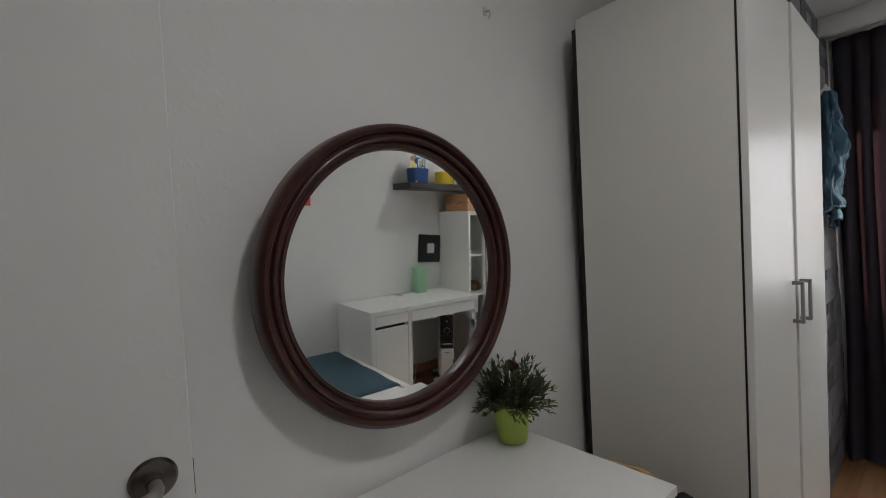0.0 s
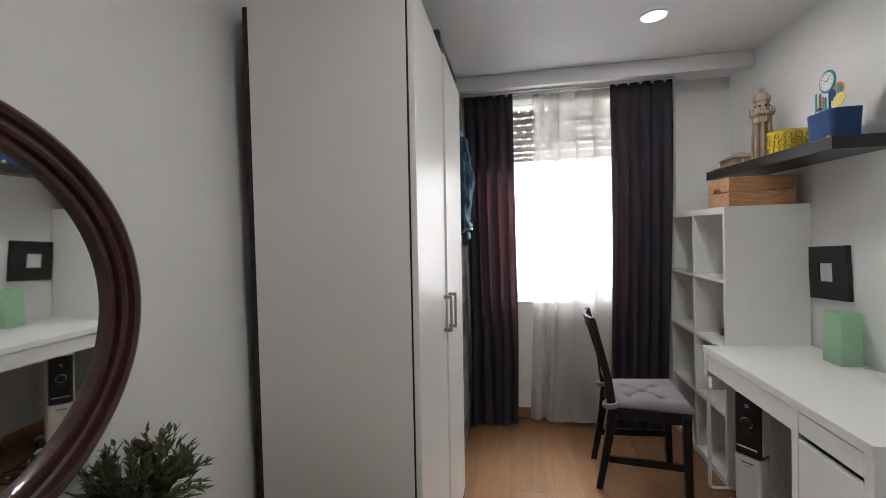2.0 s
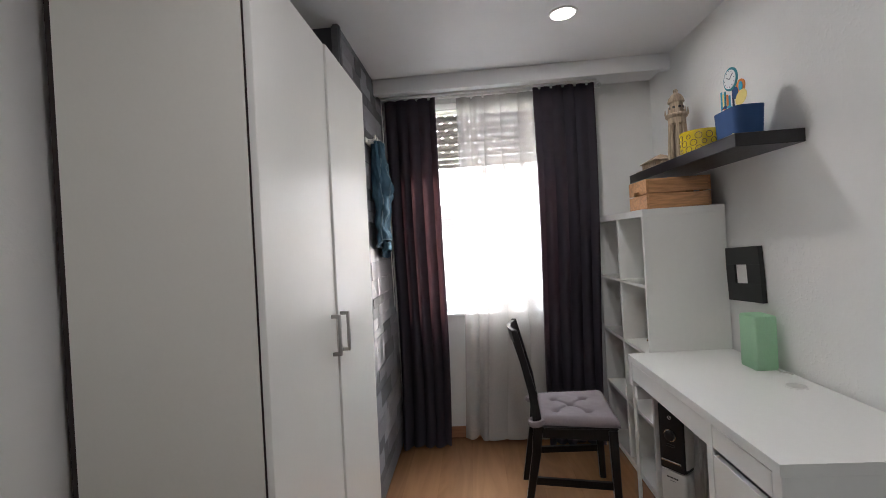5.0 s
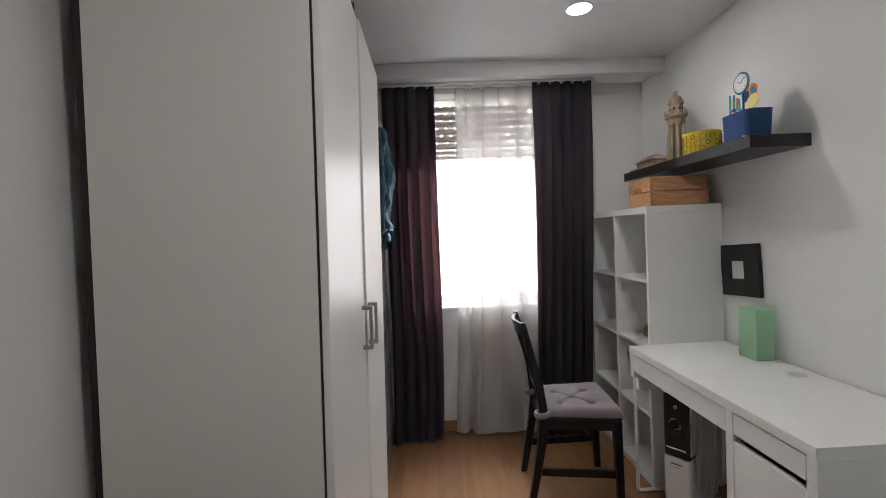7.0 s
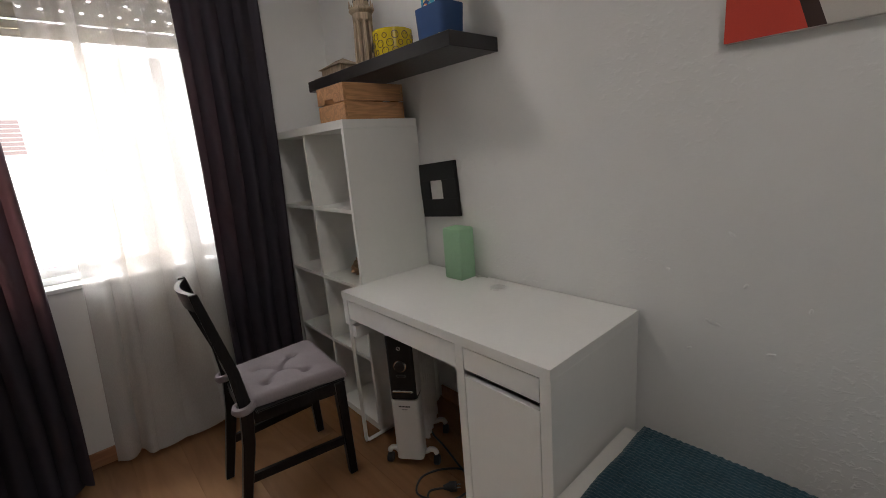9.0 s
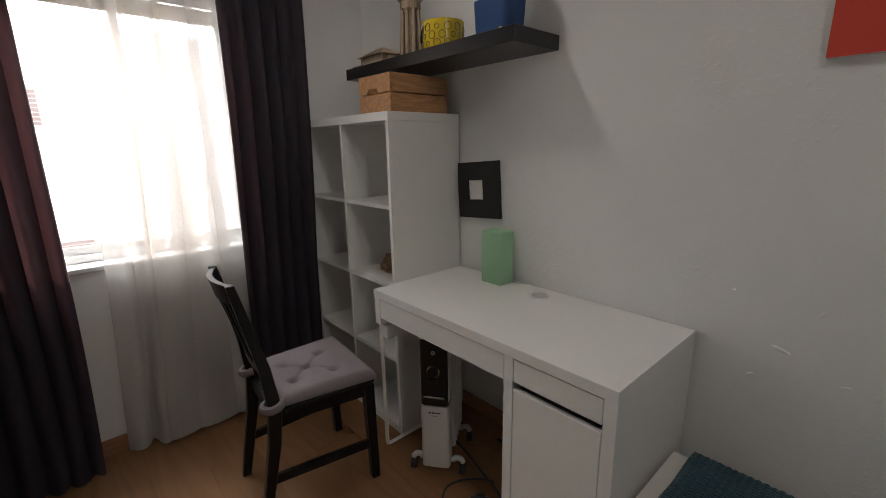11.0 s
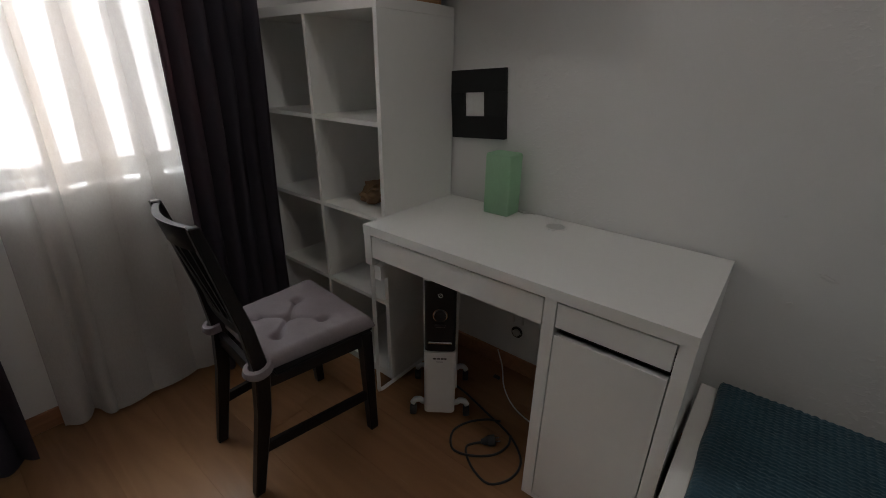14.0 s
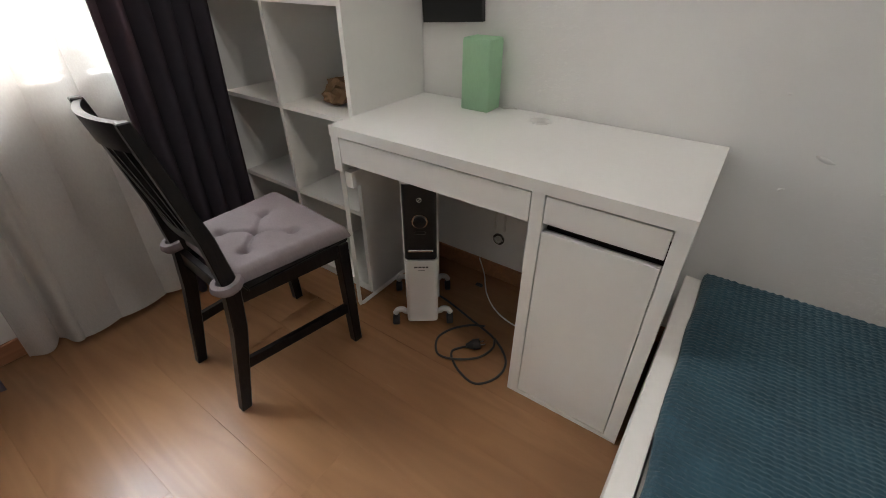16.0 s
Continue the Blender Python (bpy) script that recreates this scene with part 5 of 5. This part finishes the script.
for k in range(5):
    x = -0.09 + 0.045 * k
    d0, d1 = 0.010 * (1 - (x / 0.137) ** 2), 0.030 * (1 - (x / 0.137) ** 2)
    part("back_slat", beam([((x, 0.168 + d0, 0.590), 0.008, 0.005), ((x, 0.220 + d1, 0.840), 0.008, 0.005)], bevel=0), BLACKWOOD, ch)

pad = thing("seat_cushion", (0.074, 0.817, SB), "grey tufted square cotton seat pad tied to the chair", "cushion", rz=-5.0, world_coords=False)
TUFTS = [(-0.085, -0.10), (0.085, -0.10), (0.0, -0.025), (-0.075, 0.055), (0.075, 0.055)]


def pad_z(x, y, hw, top):
    e = 1.0
    for d, r in ((hw - abs(x), 0.028), (y + 0.225, 0.028), (0.135 - y, 0.028)):
        if d < r:
            e *= math.sqrt(max(0.0, 1 - ((r - d) / r) ** 2)) * 0.75 + 0.25
    z = 0.043 * e
    for tx, ty in TUFTS:
        d = math.hypot(x - tx, y - ty)
        z -= 0.024 * math.exp(-(d / 0.016) ** 2) + 0.008 * math.exp(-(d / 0.05) ** 2)
    for (ax, ay), (bx_, by_) in ((TUFTS[0], TUFTS[2]), (TUFTS[1], TUFTS[2]), (TUFTS[3], TUFTS[2]), (TUFTS[4], TUFTS[2])):
        L_ = math.hypot(bx_ - ax, by_ - ay)
        t_ = ((x - ax) * (bx_ - ax) + (y - ay) * (by_ - ay)) / L_ ** 2
        if 0 < t_ < 1:
            dd = abs((x - ax) * (by_ - ay) - (y - ay) * (bx_ - ax)) / L_
            z -= 0.008 * math.exp(-(dd / 0.007) ** 2)
    return max(0.004, z + 0.0018 * noise.noise(Vector((x * 30, y * 30, 1))))


def pad_fn(u, v):
    y = -0.225 + 0.36 * v
    hw = 0.207 - 0.035 * v
    x = (u * 2 - 1) * hw
    return Vector((x, y, pad_z(x, y, hw, True)))


pm = sheet(pad_fn, 90, 80)
bnd = [e for e in pm.edges if len(e.link_faces) == 1]
ret = bmesh.ops.extrude_edge_only(pm, edges=bnd)
for g in ret["geom"]:
    if isinstance(g, bmesh.types.BMVert):
        g.co.z = 0.001
bmesh.ops.contextual_create(pm, geom=[e for e in pm.edges if len(e.link_faces) == 1])
part("cover", pm, CUSHION, pad, smooth=50)
for tx, ty in TUFTS:
    part("button", lathe([(0, 0), (0.007, 0.001), (0.005, 0.004), (0, 0.005)], 10, (tx, ty, pad_z(tx, ty, 0.19, True) - 0.0005)), CUSHION, pad, smooth=60)
for sx in (-1, 1):
    st = tube(smooth_path([(sx * 0.150, 0.120, 0.016), (sx * 0.182, 0.135, 0.014), (sx * 0.187, 0.165, 0.010), (sx * 0.165, 0.186, 0.008), (sx * 0.138, 0.180, 0.010), (sx * 0.130, 0.150, 0.014)], 5), 0.013, 6)
    for v in st.verts:
        c = v.co
        v.co.z = 0.012 + (c.z - 0.012) * 1.2
    part("tie_strap", st, CUSHION, pad, smooth=60)

# ---- bed ----
BX0, BX1, BY0, BY1, BZ = -3.05, -1.064, 0.12, 1.08, 0.385
bed = thing("bed", (-2.05, 0.55, 0), "low white single bed frame along the wall", "bed")
part("end_board", box(BX1 - 0.045, BX1, BY0, BY1, 0.0, BZ, 0.002), PINKEDGE, bed)
part("end_board", box(BX0, BX0 + 0.03, BY0, BY1, 0.0, BZ, 0.002), PINKEDGE, bed)
part("side_board", box(BX0 + 0.03, BX1 - 0.045, BY1 - 0.03, BY1, 0.0, BZ, 0.002), PINKEDGE, bed)
part("side_board", box(BX0 + 0.03, BX1 - 0.045, BY0, BY0 + 0.03, 0.0, BZ, 0.002), PINKEDGE, bed)
part("slat_base", box(BX0 + 0.03, BX1 - 0.045, BY0 + 0.03, BY1 - 0.03, 0.20, 0.22), PINE, bed)
single("mattress", box(BX0 + 0.035, BX1 - 0.05, BY0 + 0.035, BY1 - 0.035, 0.22, 0.386, 0.02, 3), LINEN, "white mattress lying in the bed", "mattress", smooth=40, base=(-2.05, 0.55, 0.22))


def blanket_fn(u, v):
    x = -2.90 + u * (BX1 - 0.046 + 2.90) + 0.02 * noise.noise(Vector((v * 4, 1, 3))) * (1 if u > 0.9 else 0)
    y = BY0 - 0.03 + v * 0.85
    z = 0.406 + 0.008 * noise.noise(Vector((x * 3, y * 3, 5)))
    yw = y + 0.004 * noise.noise(Vector((x * 9, y * 9, 7)))
    band = math.floor(yw / 0.0115)
    rowp = 0.5 + 0.5 * math.cos(2 * math.pi * (yw / 0.0115))
    dash = 0.5 + 0.5 * math.sin(2 * math.pi * (x / 0.018 + 0.5 * band + 0.5 * yw / 0.0115) + 1.5 * noise.noise(Vector((x * 40, band * 1.7, 4))))
    z += 0.0042 * (1 - rowp) * (0.15 + 0.85 * dash) + 0.0022 * noise.noise(Vector((x * 80, y * 80, 2)))
    e = min(u / 0.012, (1 - u) / 0.012, v / 0.03, (1 - v) / 0.03, 1.0)
    z -= 0.018 * (1 - e) ** 2
    return Vector((x, y, z))


single("blanket", sheet(blanket_fn, 560, 330, 0.006), BLANKET, "teal ribbed plush blanket spread on the bed", "blanket", smooth=180, base=(-2.0, 0.5, 0.40))

# ---- ceiling spots, the second one added and unseen ----
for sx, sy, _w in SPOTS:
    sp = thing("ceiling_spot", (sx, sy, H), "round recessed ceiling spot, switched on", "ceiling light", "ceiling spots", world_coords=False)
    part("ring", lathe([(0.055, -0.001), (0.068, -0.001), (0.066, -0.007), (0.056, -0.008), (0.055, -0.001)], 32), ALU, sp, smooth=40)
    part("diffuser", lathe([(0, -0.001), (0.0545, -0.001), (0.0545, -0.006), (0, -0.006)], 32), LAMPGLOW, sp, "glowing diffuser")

# ---- slate print pieces on the pier ----
rng = random.Random(11)
strip = mesh_of("stone_strip", box(-0.5, 0.5, -0.5, 0.5, -0.5, 0.5), STONE)
pier = bpy.data.objects["pier"]
z = 0.0
while z < H - 0.02:
    hgt = rng.choice((0.05, 0.062, 0.075, 0.1))
    hgt = min(hgt, H - z)
    x = -0.18 - rng.uniform(0, 0.2)
    while x < XW:
        w = rng.uniform(0.10, 0.34)
        x0, x1 = max(x, -0.178), min(x + w, XW - 0.001)
        if x1 - x0 > 0.02:
            ob = new("stone_strip", strip)
            dep = rng.uniform(0.002, 0.006)
            ob.location = ((x0 + x1) / 2, YP + 0.004 - dep / 2, z + hgt / 2)
            ob.scale = (x1 - x0 - 0.002, dep, hgt - 0.002)
            ob.parent = pier
        x += w
    z += hgt

# ---- floor planks ----
PW, PL = 0.192, 1.285
plank = mesh_of("plank", box(-PL / 2, PL / 2, -PW / 2, PW / 2, -0.009, 0.0, 0.0009), LAMINATE[0])
rng = random.Random(3)
row, y = 0, -0.02
while y < YL:
    x = XW + T - rng.uniform(0, PL)
    xs = []
    xx = x
    while xx < XW + T:
        xs.append(xx)
        xx += PL
    xx = x - PL
    while xx > XB - 1.6 - PL:
        xs.append(xx)
        xx -= PL
    for xx in xs:
        x0, x1 = max(xx, XB - 1.6), min(xx + PL, XW)
        y0, y1 = max(y, 0.0), min(y + PW, YL)
        if x1 - x0 > 0.03 and y1 - y0 > 0.01:
            ob = new("plank", plank)
            ob.location = ((x0 + x1) / 2, (y0 + y1) / 2, 0.0)
            ob.scale = ((x1 - x0) / PL, (y1 - y0) / PW, 1)
            ob.parent = floor
    y += PW
    row += 1
